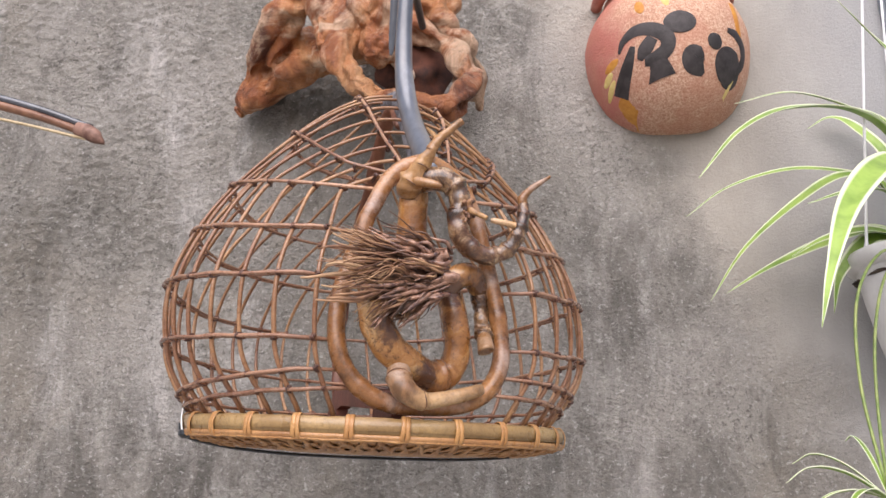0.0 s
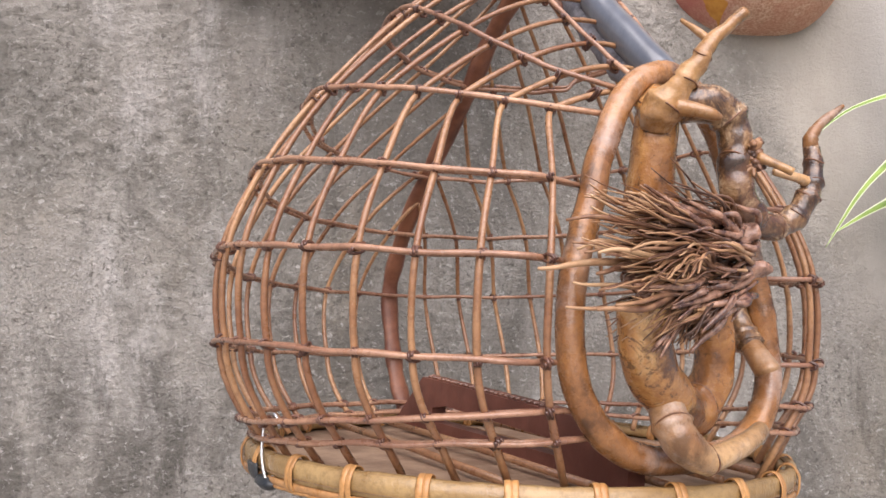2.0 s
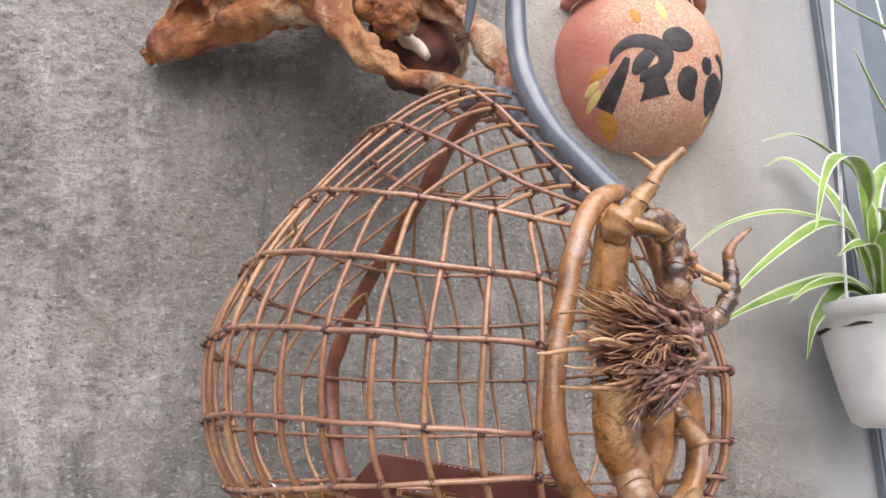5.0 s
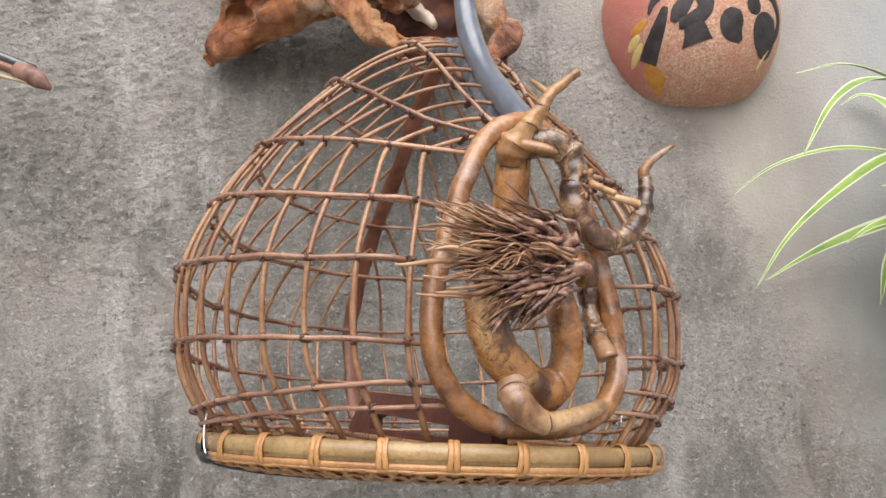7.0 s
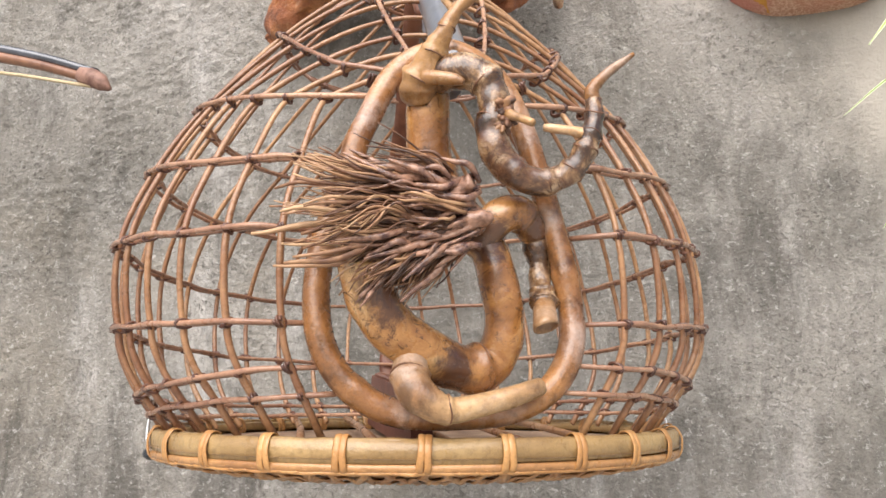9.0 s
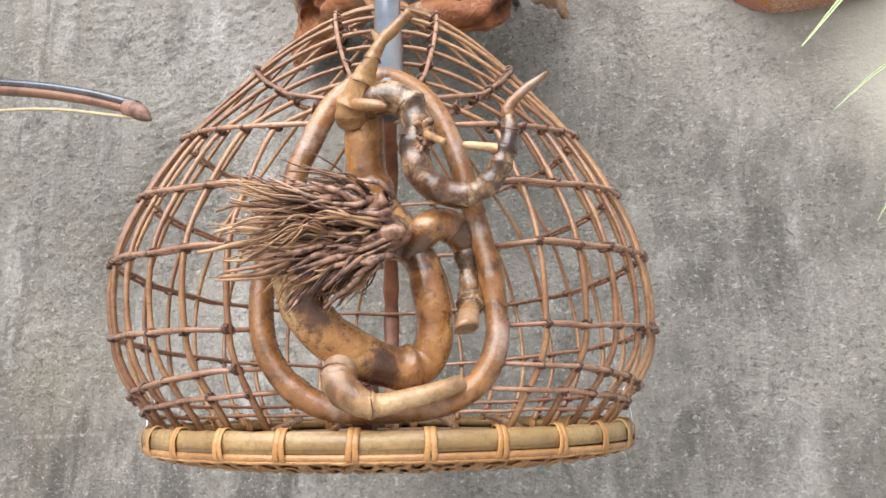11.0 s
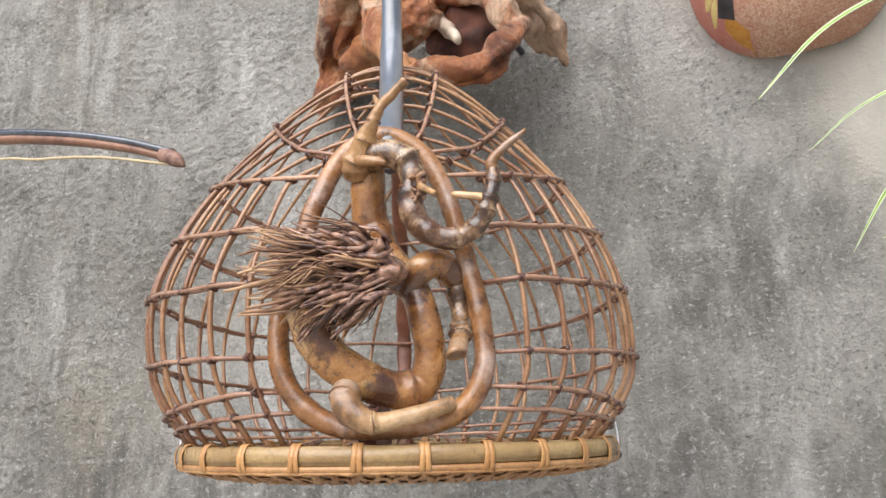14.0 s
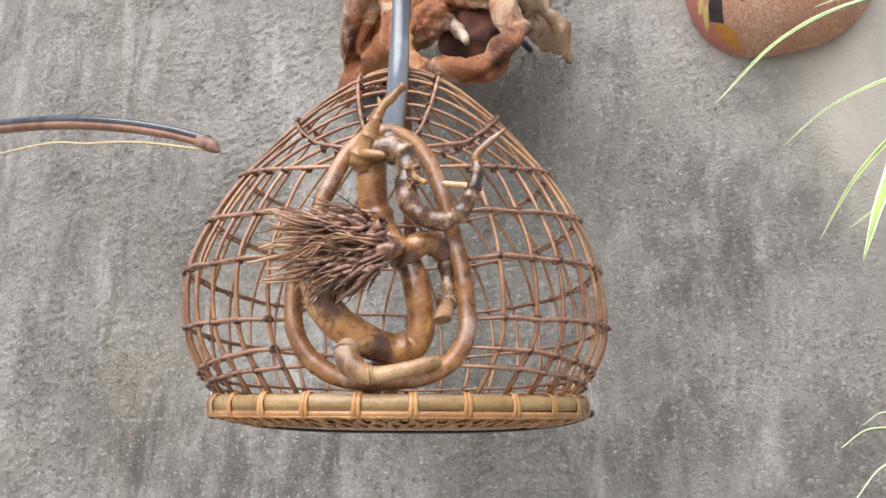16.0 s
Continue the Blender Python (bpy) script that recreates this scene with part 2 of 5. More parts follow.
def driftwood_material():
    m = Mat("varnished_driftwood")
    pos = m.coords()
    col = m.ramp(m.noise(pos, 9, 8, 0.65, 1.2), [(0.22, (0.13, 0.038, 0.014)), (0.42, (0.36, 0.115, 0.036)), (0.6, (0.53, 0.215, 0.075)), (0.8, (0.66, 0.36, 0.17))])
    bleach = m.grey(m.noise(pos, 13, 8, 0.66, 0.8), 0.50, 0.66)
    col = m.mix(m.math("MULTIPLY", bleach, 0.8), col, (0.78, 0.56, 0.38))
    fibre = m.grey(m.noise(m.coords((1, 1, 0.22)), 150, 6, 0.7, 1.0), 0.42, 0.75)
    col = m.mix(m.math("MULTIPLY", fibre, 0.30), col, (0.20, 0.06, 0.025))
    crack = m.grey(m.noise(m.coords((1, 1, 2)), 34, 8, 0.75, 1.5), 0.62, 0.8)
    col = m.mix(m.math("MULTIPLY", crack, 0.6), col, (0.07, 0.025, 0.012))
    n1 = m.bump(m.noise(pos, 38, 8, 0.7, 1.6), 0.8, 0.010)
    m.bump(m.noise(pos, 140, 6, 0.65), 0.35, 0.002, n1)
    return m.done(col, 0.48, coat=0.12)


def jar_material():
    m = Mat("painted_clay")
    pos = m.coords()
    sand = m.ramp(m.noise(pos, 420, 5, 0.7), [(0.3, (0.42, 0.20, 0.125)), (0.5, (0.56, 0.335, 0.225)), (0.7, (0.67, 0.46, 0.335))])
    sx = m.node("ShaderNodeSeparateXYZ")
    m.link(pos, sx.inputs[0])
    side = m.math("ADD", sx.outputs["X"], m.math("MULTIPLY", m.noise(pos, 14, 6, 0.6), 0.11))
    red = m.grey(m.math("ADD", side, 0.065), 0.02, 0.08)
    col = m.mix(red, (0.50, 0.175, 0.135), sand)
    patch = m.grey(m.noise(pos, 18, 7, 0.65), 0.50, 0.66)
    col = m.mix(m.math("MULTIPLY", patch, 0.40), col, (0.46, 0.18, 0.11))
    m.bump(m.noise(pos, 220, 5, 0.7), 0.4, 0.002)
    return m.done(col, 0.75)


def leaf_material():
    m = Mat("striped_leaf")
    uv = m.node("ShaderNodeTexCoord")
    sx = m.node("ShaderNodeSeparateXYZ")
    m.link(uv.outputs["UV"], sx.inputs[0])
    across = m.math("ABSOLUTE", m.math("SUBTRACT", sx.outputs["X"], 0.5), 0.0)
    green = m.ramp(m.noise(m.coords(), 20, 4), [(0.3, (0.14, 0.25, 0.03)), (0.7, (0.29, 0.43, 0.08))])
    col = m.mix(m.grey(across, 0.31, 0.40), green, (0.70, 0.76, 0.54))
    m.bump(m.noise(m.coords((1, 1, 1)), 60, 3), 0.1, 0.001)
    m.b.inputs["Transmission Weight"].default_value = 0.0
    m.b.inputs["Subsurface Weight"].default_value = 0.15
    m.b.inputs["Subsurface Radius"].default_value = (0.004, 0.006, 0.002)
    return m.done(col, 0.42)


def plain_material(name, a, b, scale=40, rough=0.6, metal=0.0, bump=0.2, coat=0.0):
    m = Mat(name)
    pos = m.coords()
    col = m.ramp(m.noise(pos, scale, 6, 0.65), [(0.3, a), (0.7, b)])
    m.bump(m.noise(pos, scale * 6, 4), bump, 0.001)
    return m.done(col, rough, metal, coat=coat)


def weave_material():
    m = Mat("woven_bamboo")
    c = m.node("ShaderNodeTexCoord")
    w1 = m.node("ShaderNodeTexWave", Scale=60.0, Distortion=1.5, Detail=2.0)
    w2 = m.node("ShaderNodeTexWave", Scale=60.0, Distortion=1.5, Detail=2.0)
    w1.bands_direction = "DIAGONAL"
    w2.bands_direction = "X"
    m.link(c.outputs["Object"], w1.inputs["Vector"])
    m.link(c.outputs["Object"], w2.inputs["Vector"])
    pos = m.coords()
    h = m.math("MAXIMUM", w1.outputs["Fac"], w2.outputs["Fac"])
    col = m.ramp(m.noise(pos, 35, 6, 0.7), [(0.3, (0.36, 0.165, 0.058)), (0.7, (0.54, 0.29, 0.115))])
    col = m.mix(m.math("MULTIPLY", m.math("SUBTRACT", 1.0, m.grey(h, 0.1, 0.45)), 0.3), col, (0.10, 0.04, 0.015))
    m.bump(h, 0.6, 0.0015)
    return m.done(col, 0.5, coat=0.1)


WALL = wall_material()
RIB = rattan_material("rattan_rib", (0.45, 0.252, 0.122), (0.23, 0.103, 0.050), 0.30)
HOOP = rattan_material("rattan_hoop", (0.52, 0.30, 0.185), (0.26, 0.13, 0.08), 0.28)
BINDING = rattan_material("cane_binding", (0.20, 0.085, 0.05), (0.075, 0.03, 0.02), 0.42)
DOOR = rattan_material("thick_cane", (0.43, 0.202, 0.072), (0.17, 0.068, 0.026), 0.26, 0.75)
SPINE = plain_material("dark_wood", (0.12, 0.042, 0.024), (0.25, 0.105, 0.058), 30, 0.42)
RHIZOME, ROOTS, HORN = rhizome_material(), root_material(), horn_material()
DARK_RHIZOME = rhizome_material("dark_ringed_rhizome", True)
FOOT = rattan_material("pale_cut_cane", (0.54, 0.345, 0.17), (0.26, 0.125, 0.052), 0.32, 0.65)
PALE_CANE = rattan_material("pale_shoot", (0.54, 0.31, 0.125), (0.26, 0.12, 0.044), 0.28, 0.6)
RIM = rattan_material("bamboo_strip", (0.45, 0.30, 0.13), (0.27, 0.165, 0.065), 0.32)
BAND = rattan_material("cane_band", (0.54, 0.29, 0.115), (0.33, 0.155, 0.055), 0.34)
LASH = rattan_material("cane_lashing", (0.60, 0.33, 0.12), (0.42, 0.20, 0.065), 0.38)
WEAVE = weave_material()
FLOORB = plain_material("tray_bamboo", (0.21, 0.135, 0.09), (0.36, 0.25, 0.17), 45, 0.5)
DRIFT = driftwood_material()
# near-black brown: the shade inside the driftwood's hollow is put into the colour
HOLLOW_SHADE = plain_material("hollow_shade_brown", (0.035, 0.012, 0.008), (0.13, 0.042, 0.022), 30, 0.8)
JAR = jar_material()
INK = plain_material("black_paint", (0.022, 0.018, 0.018), (0.05, 0.042, 0.042), 60, 0.6)
ORANGE = plain_material("orange_paint", (0.50, 0.20, 0.03), (0.62, 0.30, 0.05), 90, 0.65)
YELLOW = plain_material("yellow_paint", (0.60, 0.45, 0.13), (0.72, 0.58, 0.24), 90, 0.65)
CLAY = plain_material("bare_clay", (0.40, 0.14, 0.10), (0.54, 0.24, 0.18), 60, 0.7)
LEAF = leaf_material()
RUNNER = plain_material("green_runner", (0.16, 0.24, 0.06), (0.30, 0.36, 0.12), 60, 0.5)
POT = plain_material("white_plastic", (0.62, 0.62, 0.60), (0.74, 0.74, 0.72), 15, 0.45, bump=0.05)
SOIL = plain_material("soil", (0.03, 0.02, 0.014), (0.07, 0.05, 0.035), 120, 0.95)
WIRE = plain_material("steel_wire", (0.62, 0.62, 0.62), (0.75, 0.75, 0.74), 80, 0.3, 1.0, 0.05)
WHITEWIRE = plain_material("white_cord", (0.68, 0.69, 0.70), (0.78, 0.78, 0.78), 80, 0.5, 0.0, 0.05)
PEG = plain_material("black_knob", (0.02, 0.025, 0.03), (0.05, 0.055, 0.06), 60, 0.35)
BOWTOP = plain_material("black_lacquer", (0.03, 0.033, 0.042), (0.07, 0.075, 0.09), 30, 0.18, bump=0.03, coat=1.0)
BOWRED = plain_material("red_wood", (0.15, 0.068, 0.042), (0.27, 0.135, 0.080), 30, 0.42)
STRING = plain_material("straw_string", (0.46, 0.36, 0.21), (0.58, 0.47, 0.30), 200, 0.7)
STEEL_BLUE = plain_material("blue_grey_paint", (0.17, 0.195, 0.22), (0.225, 0.255, 0.285), 6, 0.5, bump=0.05)
DEEP_BLUE = plain_material("dark_blue_paint", (0.10, 0.125, 0.15), (0.145, 0.175, 0.205), 6, 0.5, bump=0.05)
GROUND = plain_material("paving_cement", (0.26, 0.25, 0.23), (0.38, 0.365, 0.34), 3, 0.9)


# ---- mesh helpers ----
def spline(pts, per=8, closed=False):
    """Smooth points through pts (tuples of any length)."""
    p = [np.array(q, float) for q in pts]
    n, out = len(p), []
    for i in range(n if closed else n - 1):
        if closed:
            a, b, c, d = p[i - 1], p[i], p[(i + 1) % n], p[(i + 2) % n]
        else:
            b, c = p[i], p[i + 1]
            a = p[i - 1] if i else 2 * b - c
            d = p[i + 2] if i + 2 < n else 2 * c - b
        for k in range(per):
            t = k / per
            out.append(0.5 * (2 * b + (c - a) * t + (2 * a - 5 * b + 4 * c - d) * t**2 + (3 * b - a - 3 * c + d) * t**3))
    if not closed:
        out.append(p[-1])
    return out


def tube(bm, pts, radii, seg=8, closed=False, flat=1.0, flat_way=None, cap=True, wob=0.0, wob_scale=60.0):
    """Sweeps a round section along pts. flat: thickness along flat_way against the width."""
    P = [Vector(q[:3]) for q in pts]
    n = len(P)
    R = [radii] * n if isinstance(radii, (int, float)) else list(radii)
    up = None
    rings = []
    for i, p in enumerate(P):
        if closed:
            tan = P[(i + 1) % n] - P[i - 1]
        else:
            tan = P[min(i + 1, n - 1)] - P[max(i - 1, 0)]
        tan.normalize()
        if flat_way is not None:
            side = Vector(flat_way) - tan * tan.dot(Vector(flat_way))
        elif up is None:
            side = tan.orthogonal()
        else:
            side = up - tan * tan.dot(up)
        side.normalize()
        up = side
        other = tan.cross(side)
        ring = []
        for k in range(seg):
            a = 2 * math.pi * k / seg
            way = side * (math.cos(a) * flat) + other * math.sin(a)
            r = R[i]
            if wob:
                r *= 1 + wob * noise.noise((p + way * r) * wob_scale)
            ring.append(bm.verts.new(p + way * r))
        rings.append(ring)
    for i in range(n if closed else n - 1):
        a, b = rings[i], rings[(i + 1) % n]
        for k in range(seg):
            bm.faces.new((a[k], a[(k + 1) % seg], b[(k + 1) % seg], b[k]))
    if cap and not closed:
        bm.faces.new(rings[0][::-1])
        bm.faces.new(rings[-1])


def ball(bm, centre, radius, squash=(1, 1, 1), rough=0.0, scale=60.0, sub=3):
    made = bmesh.ops.create_icosphere(bm, subdivisions=sub, radius=1.0)["verts"]
    for v in made:
        d = v.co.normalized()
        r = radius * (1 + rough * noise.noise(d * 2.0 + Vector(centre) * scale))
        v.co = Vector(centre) + Vector((d.x * squash[0], d.y * squash[1], d.z * squash[2])) * r


def box(bm, lo, hi, bevel=0.0):
    made = bmesh.ops.create_cube(bm, size=1.0)["verts"]
    lo, hi = Vector(lo), Vector(hi)
    for v in made:
        v.co = Vector([(lo[k] + hi[k]) / 2 + v.co[k] * (hi[k] - lo[k]) for k in range(3)])
    if bevel:
        edges = list({e for v in made for e in v.link_edges})
        bmesh.ops.bevel(bm, geom=edges, offset=bevel, segments=2, affect="EDGES")


def lathe(bm, profile, seg=64, start=0.0, end=2 * math.pi):
    full = abs(end - start) > 6.28
    cols = seg if full else seg + 1
    grid = []
    for r, z in profile:
        grid.append([bm.verts.new((r * math.cos(start + (end - start) * k / seg), r * math.sin(start + (end - start) * k / seg), z)) for k in range(cols)])
    for a, b in zip(grid, grid[1:]):
        for k in range(seg):
            q = (k + 1) % cols
            bm.faces.new((a[k], a[q], b[q], b[k]))


def mesh_of(name, bm, material, smooth=True):
    bmesh.ops.recalc_face_normals(bm, faces=bm.faces)
    me = bpy.data.meshes.new(name)
    bm.to_mesh(me)
    bm.free()
    me.materials.append(material)
    if smooth:
        me.polygons.foreach_set("use_smooth", [True] * len(me.polygons))
    return me


def part(name, bm, material, parent, label="", smooth=True):
    ob = new(name, mesh_of(name, bm, material, smooth))
    ob.parent = parent
    if label:
        tagged(ob, label)
    return ob


def thing(name, m, label, category, group="", kind=""):
    ob = new(name)
    ob.empty_display_size = 0.02
    ob.matrix_world = m
    return tagged(ob, label, category, group, kind)


def solid(name, bm, material, label, category, kind="", smooth=False):
    ob = new(name, mesh_of(name, bm, material, smooth))
    return tagged(ob, label, category, kind=kind)


# ---- setting ----
def value_noise(x, z, seed):
    """Smooth random heights from 0 to 1 over a plane."""
    def lattice(i, k):
        h = np.sin(i * 127.1 + k * 311.7 + seed * 74.7) * 43758.5453
        return h - np.floor(h)

    i, k = np.floor(x), np.floor(z)
    u, w = x - i, z - k
    u, w = u * u * (3 - 2 * u), w * w * (3 - 2 * w)
    low = lattice(i, k) * (1 - u) + lattice(i + 1, k) * u
    high = lattice(i, k + 1) * (1 - u) + lattice(i + 1, k + 1) * u
    return low * (1 - w) + high * w


def rough_plaster(x0, x1, z0, z1, step):
    """The wall's face: uneven thrown plaster, smooth where it was skimmed."""
    nx, nz = int((x1 - x0) / step) + 1, int((z1 - z0) / step) + 1
    X, Z = np.meshgrid(np.linspace(x0, x1, nx), np.linspace(z0, z1, nz))
    warp = 0.006 * (value_noise(X / 0.03, Z / 0.03, 5) - 0.5)
    lumps = 0.55 * value_noise((X + warp) / 0.0105, (Z - warp) / 0.0068, 1) + 0.45 * value_noise((X - warp) / 0.0058, (Z + warp) / 0.0044, 2)
    lumps = np.clip((lumps - 0.42) * 4.0, 0, 1) ** 0.8 * (0.5 + 0.5 * lumps)
    patch = 0.5 * value_noise(X / 0.14, Z / 0.17, 3) + 0.5 * value_noise(X / 0.05, Z / 0.06, 4)
    power = np.clip((patch - 0.30 + 0.22 * (Z - 1.55) - 0.30 * (X + 0.15)) * 2.0, 0.12, 1.0)
    power *= np.clip((0.13 + 0.5 * (1.75 - Z) - X) / 0.10 + 0.5, 0.04, 1.0)
    edge = np.minimum(np.minimum(X - x0, x1 - X), np.minimum(Z - z0, z1 - Z))
    power *= np.clip(edge / 0.03, 0, 1)
    swell = 0.0016 * (value_noise(X / 0.11, Z / 0.13, 6) - 0.5) * np.clip(edge / 0.03, 0, 1)
    Y = 1.0 - 0.0034 * lumps * power - swell
    rows = np.stack([X, Y, Z], -1).reshape(-1, 3)
    n = np.arange(nx * nz).reshape(nz, nx)
    quads = np.stack([n[:-1, :-1], n[:-1, 1:], n[1:, 1:], n[1:, :-1]], -1).reshape(-1, 4)
    return rows, quads


face_rows, face_quads = rough_plaster(-1.0, 0.466, 1.12, 2.02, 0.0026)
bm = bmesh.new()
box(bm, (-4.0, 1.004, 0.0), (0.466, 1.16, 3.2))
core = mesh_of("core", bm, WALL, False)
core_rows = [tuple(v.co) for v in core.vertices]
core_faces = [tuple(i + len(face_rows) for i in p.vertices) for p in core.polygons]
wall_mesh = bpy.data.meshes.new("wall_north")
wall_mesh.from_pydata(face_rows.tolist() + core_rows, [], face_quads.tolist() + core_faces)
wall_mesh.materials.append(WALL)
wall_mesh.polygons.foreach_set("use_smooth", [True] * len(face_quads) + [False] * len(core_faces))
bpy.data.meshes.remove(core)
tagged(new("wall_north", wall_mesh), "rough grey cement plaster wall with pale weathering streaks", "wall", kind="structure")

bm = bmesh.new()
box(bm, (0.466, 0.985, 0.0), (0.53, 1.16, 3.2), 0.003)
solid("trim", bm, STEEL_BLUE, "blue-grey painted upright frame at the wall's end", "trim", "structure")
bm = bmesh.new()
box(bm, (0.53, 1.03, 0.0), (1.9, 1.13, 3.2))
solid("wall_east", bm, DEEP_BLUE, "dark blue-grey painted panel beside the plaster wall", "wall", "structure")
bm = bmesh.new()
box(bm, (-60, -60, -0.1), (60, 60, 0.0))
solid("ground", bm, GROUND, "plain grey cement ground in front of wall", "ground", "structure")

# ---- bird cage ----
CAGE = Matrix.Translation((-0.113, 0.70, 1.275)) @ pose(0, 0, 0, 0, 0, 24) @ pose(0, 0, 0, 6, 0, 0)
cage = thing("bird_cage", CAGE, "pear-shaped brown rattan bird cage hanging by a dark horn hook", "bird cage")

# half width, back and front reach, heights at the side, back and front
LEVELS = [
    (0.148, 0.139, 0.140, 0.0135, 0.0075, 0.030),
    (0.153, 0.146, 0.143, 0.0225, 0.0140, 0.043),
    (0.1687, 0.1691, 0.146, 0.0613, 0.0445, 0.060),
    (0.1704, 0.1813, 0.147, 0.1059, 0.0884, 0.101),
    (0.1547, 0.1586, 0.135, 0.1485, 0.1331, 0.134),
    (0.1295, 0.1313, 0.114, 0.1868, 0.1725, 0.167),
    (0.086, 0.075, 0.118, 0.2365, 0.2270, 0.158),
    (0.032, 0.040, 0.112, 0.284, 0.277, 0.168),
    (0.002, 0.034, 0.102, 0.290, 0.286, 0.186),
]


KNOTS = [0.0]
for _p, _q in zip(LEVELS, LEVELS[1:]):
    KNOTS.append(KNOTS[-1] + math.dist((_p[0], _p[3]), (_q[0], _q[3])))


def level(v):
    """The skin's measures at level v, smooth over uneven steps."""
    i = min(max(int(v), 0), len(LEVELS) - 2)
    t, last = v - i, len(LEVELS) - 1

    def slope(k):
        lo, hi = max(k - 1, 0), min(k + 1, last)
        return (np.array(LEVELS[hi]) - np.array(LEVELS[lo])) / (KNOTS[hi] - KNOTS[lo])

    h = KNOTS[i + 1] - KNOTS[i]
    p, q = np.array(LEVELS[i]), np.array(LEVELS[i + 1])
    return (p * (2 * t**3 - 3 * t**2 + 1) + slope(i) * h * (t**3 - 2 * t**2 + t) + q * (3 * t**2 - 2 * t**3) + slope(i + 1) * h * (t**3 - t**2))


RIDGE = [(-0.108, 0.184), (-0.086, 0.207), (-0.062, 0.233), (-0.040, 0.258), (-0.018, 0.278), (0.006, 0.287), (0.030, 0.287)]


def crest(phi, v, side):
    """The skin above the fifth hoop: arched from that hoop to the ridge under the horn."""
    w = float(np.interp(v, [5, 6, 7, 8], [0.0, 0.31, 0.71, 1.0]))
    foot = shell(phi, 5, side)
    s = min(max((radians(152) - phi) / radians(90), 0.0), 1.0) * (len(RIDGE) - 1)
    ry = float(np.interp(s, range(len(RIDGE)), [q[0] for q in RIDGE]))
    rz = float(np.interp(s, range(len(RIDGE)), [q[1] for q in RIDGE]))
    top = Vector((0.0, ry, rz))
    bend = Vector((foot.x * 0.40, ry + 0.40 * (foot.y - ry), rz + 0.005))
    return foot * (1 - w) ** 2 + bend * (2 * w * (1 - w)) + top * w**2


def shell(phi, v, side, out=0.0):
    """A point of the cage's skin: phi from the back (0) to the front (pi)."""
    if v > 5:
        f = min(max((phi - radians(46)) / radians(20), 0.0), 1.0)
        f = f * f * (3 - 2 * f)
        if f > 0:
            way = Vector((side * math.sin(phi), math.cos(phi), (v - 4.5) * 0.5)).normalized()
            here = crest(phi, v, side) + way * out
            return here if f == 1 else skin(phi, v, side, out).lerp(here, f)
    return skin(phi, v, side, out)


def skin(phi, v, side, out=0.0):
    """The body's skin below the crest and at the back; drawn in smoothly under the second hoop."""
    if v >= 2:
        return belly(phi, v, side, out)
    p0, p1, p2, p3 = (belly(phi, n, side, out) for n in range(4))
    at = min(max((p1.z - p0.z) / (p2.z - p0.z), 0.1), 0.6)
    w = v * at if v < 1 else at + (v - 1) * (1 - at)
    chord = p2 - p0
    lead = (p3 - p2) * (chord.length / (p3 - p2).length)
    return (p0 * (2 * w**3 - 3 * w**2 + 1) + (chord * 1.6 - lead * 0.6) * (w**3 - 2 * w**2 + w) + p2 * (3 * w**2 - 2 * w**3) + lead * (w**3 - w**2))


def belly(phi, v, side, out=0.0):
    """The skin level by level."""
    a, b, c, zs, zb, zf = level(v)
    s, k = math.sin(phi), math.cos(phi)
    y = (b if k > 0 else c) * k
    z = zs + ((zb - zs) * k if k > 0 else (zf - zs) * (-k) ** (1.0 + 0.6 * min(1.0, max(0.0, (v - 4.0) / 2.0))))
    way = Vector((side * s, k, 0.0))
    if v > 4.5:
        way.z = (v - 4.5) * 0.5
    way.normalize()
    a *= 1.0 if side < 0 else float(np.interp(v, [2, 3], [0.975, 0.938]))
    return Vector((side * max(a, 0.001) * s, y * (0.955 if k > 0 else 1.0), z)) + way * out


def door_half(z, side):
    """The door frame's half width at a height, each side of its own."""
    if side < 0:
        return float(np.interp(z, [0.018, 0.031, 0.055, 0.076, 0.105, 0.146, 0.163, 0.187, 0.196], [0.036, 0.050, 0.061, 0.063, 0.057, 0.046, 0.039, 0.022, 0.010]))
    return float(np.interp(z, [0.018, 0.029, 0.056, 0.088, 0.122, 0.158, 0.185, 0.196], [0.022, 0.035, 0.050, 0.052, 0.043, 0.031, 0.017, 0.008]))


def door_y(z):
    return -0.129 + (z - 0.02) * 0.10


N_RIB = 16
rib_phi = [radians(152 - 9.4 * i) for i in range(N_RIB)]


def rib_at(i, t):
    """Angle and level of rib i at t of its length."""
    phi = rib_phi[i]
    back = max(0.0, (radians(62) - phi) / radians(52))
    top = 8.0 - 3.5 * back
    v = t * top
    if back > 0:
        phi *= 1 - t**5
    return phi, v


def jitter(s, amount):
    return (noise.noise(Vector((s * 3.7, s * 1.3, 5.1)))) * amount


for side in (-1, 1):
    for i in range(N_RIB):
        pts, rad = [], []
        seed = i * 2.3 + side * 7.7
        for k in range(41):
            t = k / 40
            phi, v = rib_at(i, t)
            phi += jitter(seed + t * 0.9, 0.012) * (1 - t)
            pts.append(shell(phi, v, side))
            rad.append(0.0018 - 0.0005 * t + jitter(seed * 2 + t * 4, 0.0003))
        foot = pts[0].copy()
        slant = pts[0] - pts[1]
        foot += slant * min((foot.z - 0.003) / max(-slant.z, 1e-4), 0.014 / max(slant.to_2d().length, 1e-5))
        foot.z = 0.003
        bm = bmesh.new()
        tube(bm, [foot] + pts, [rad[0]] + rad, 7)
        part("rib", bm, RIB, cage)

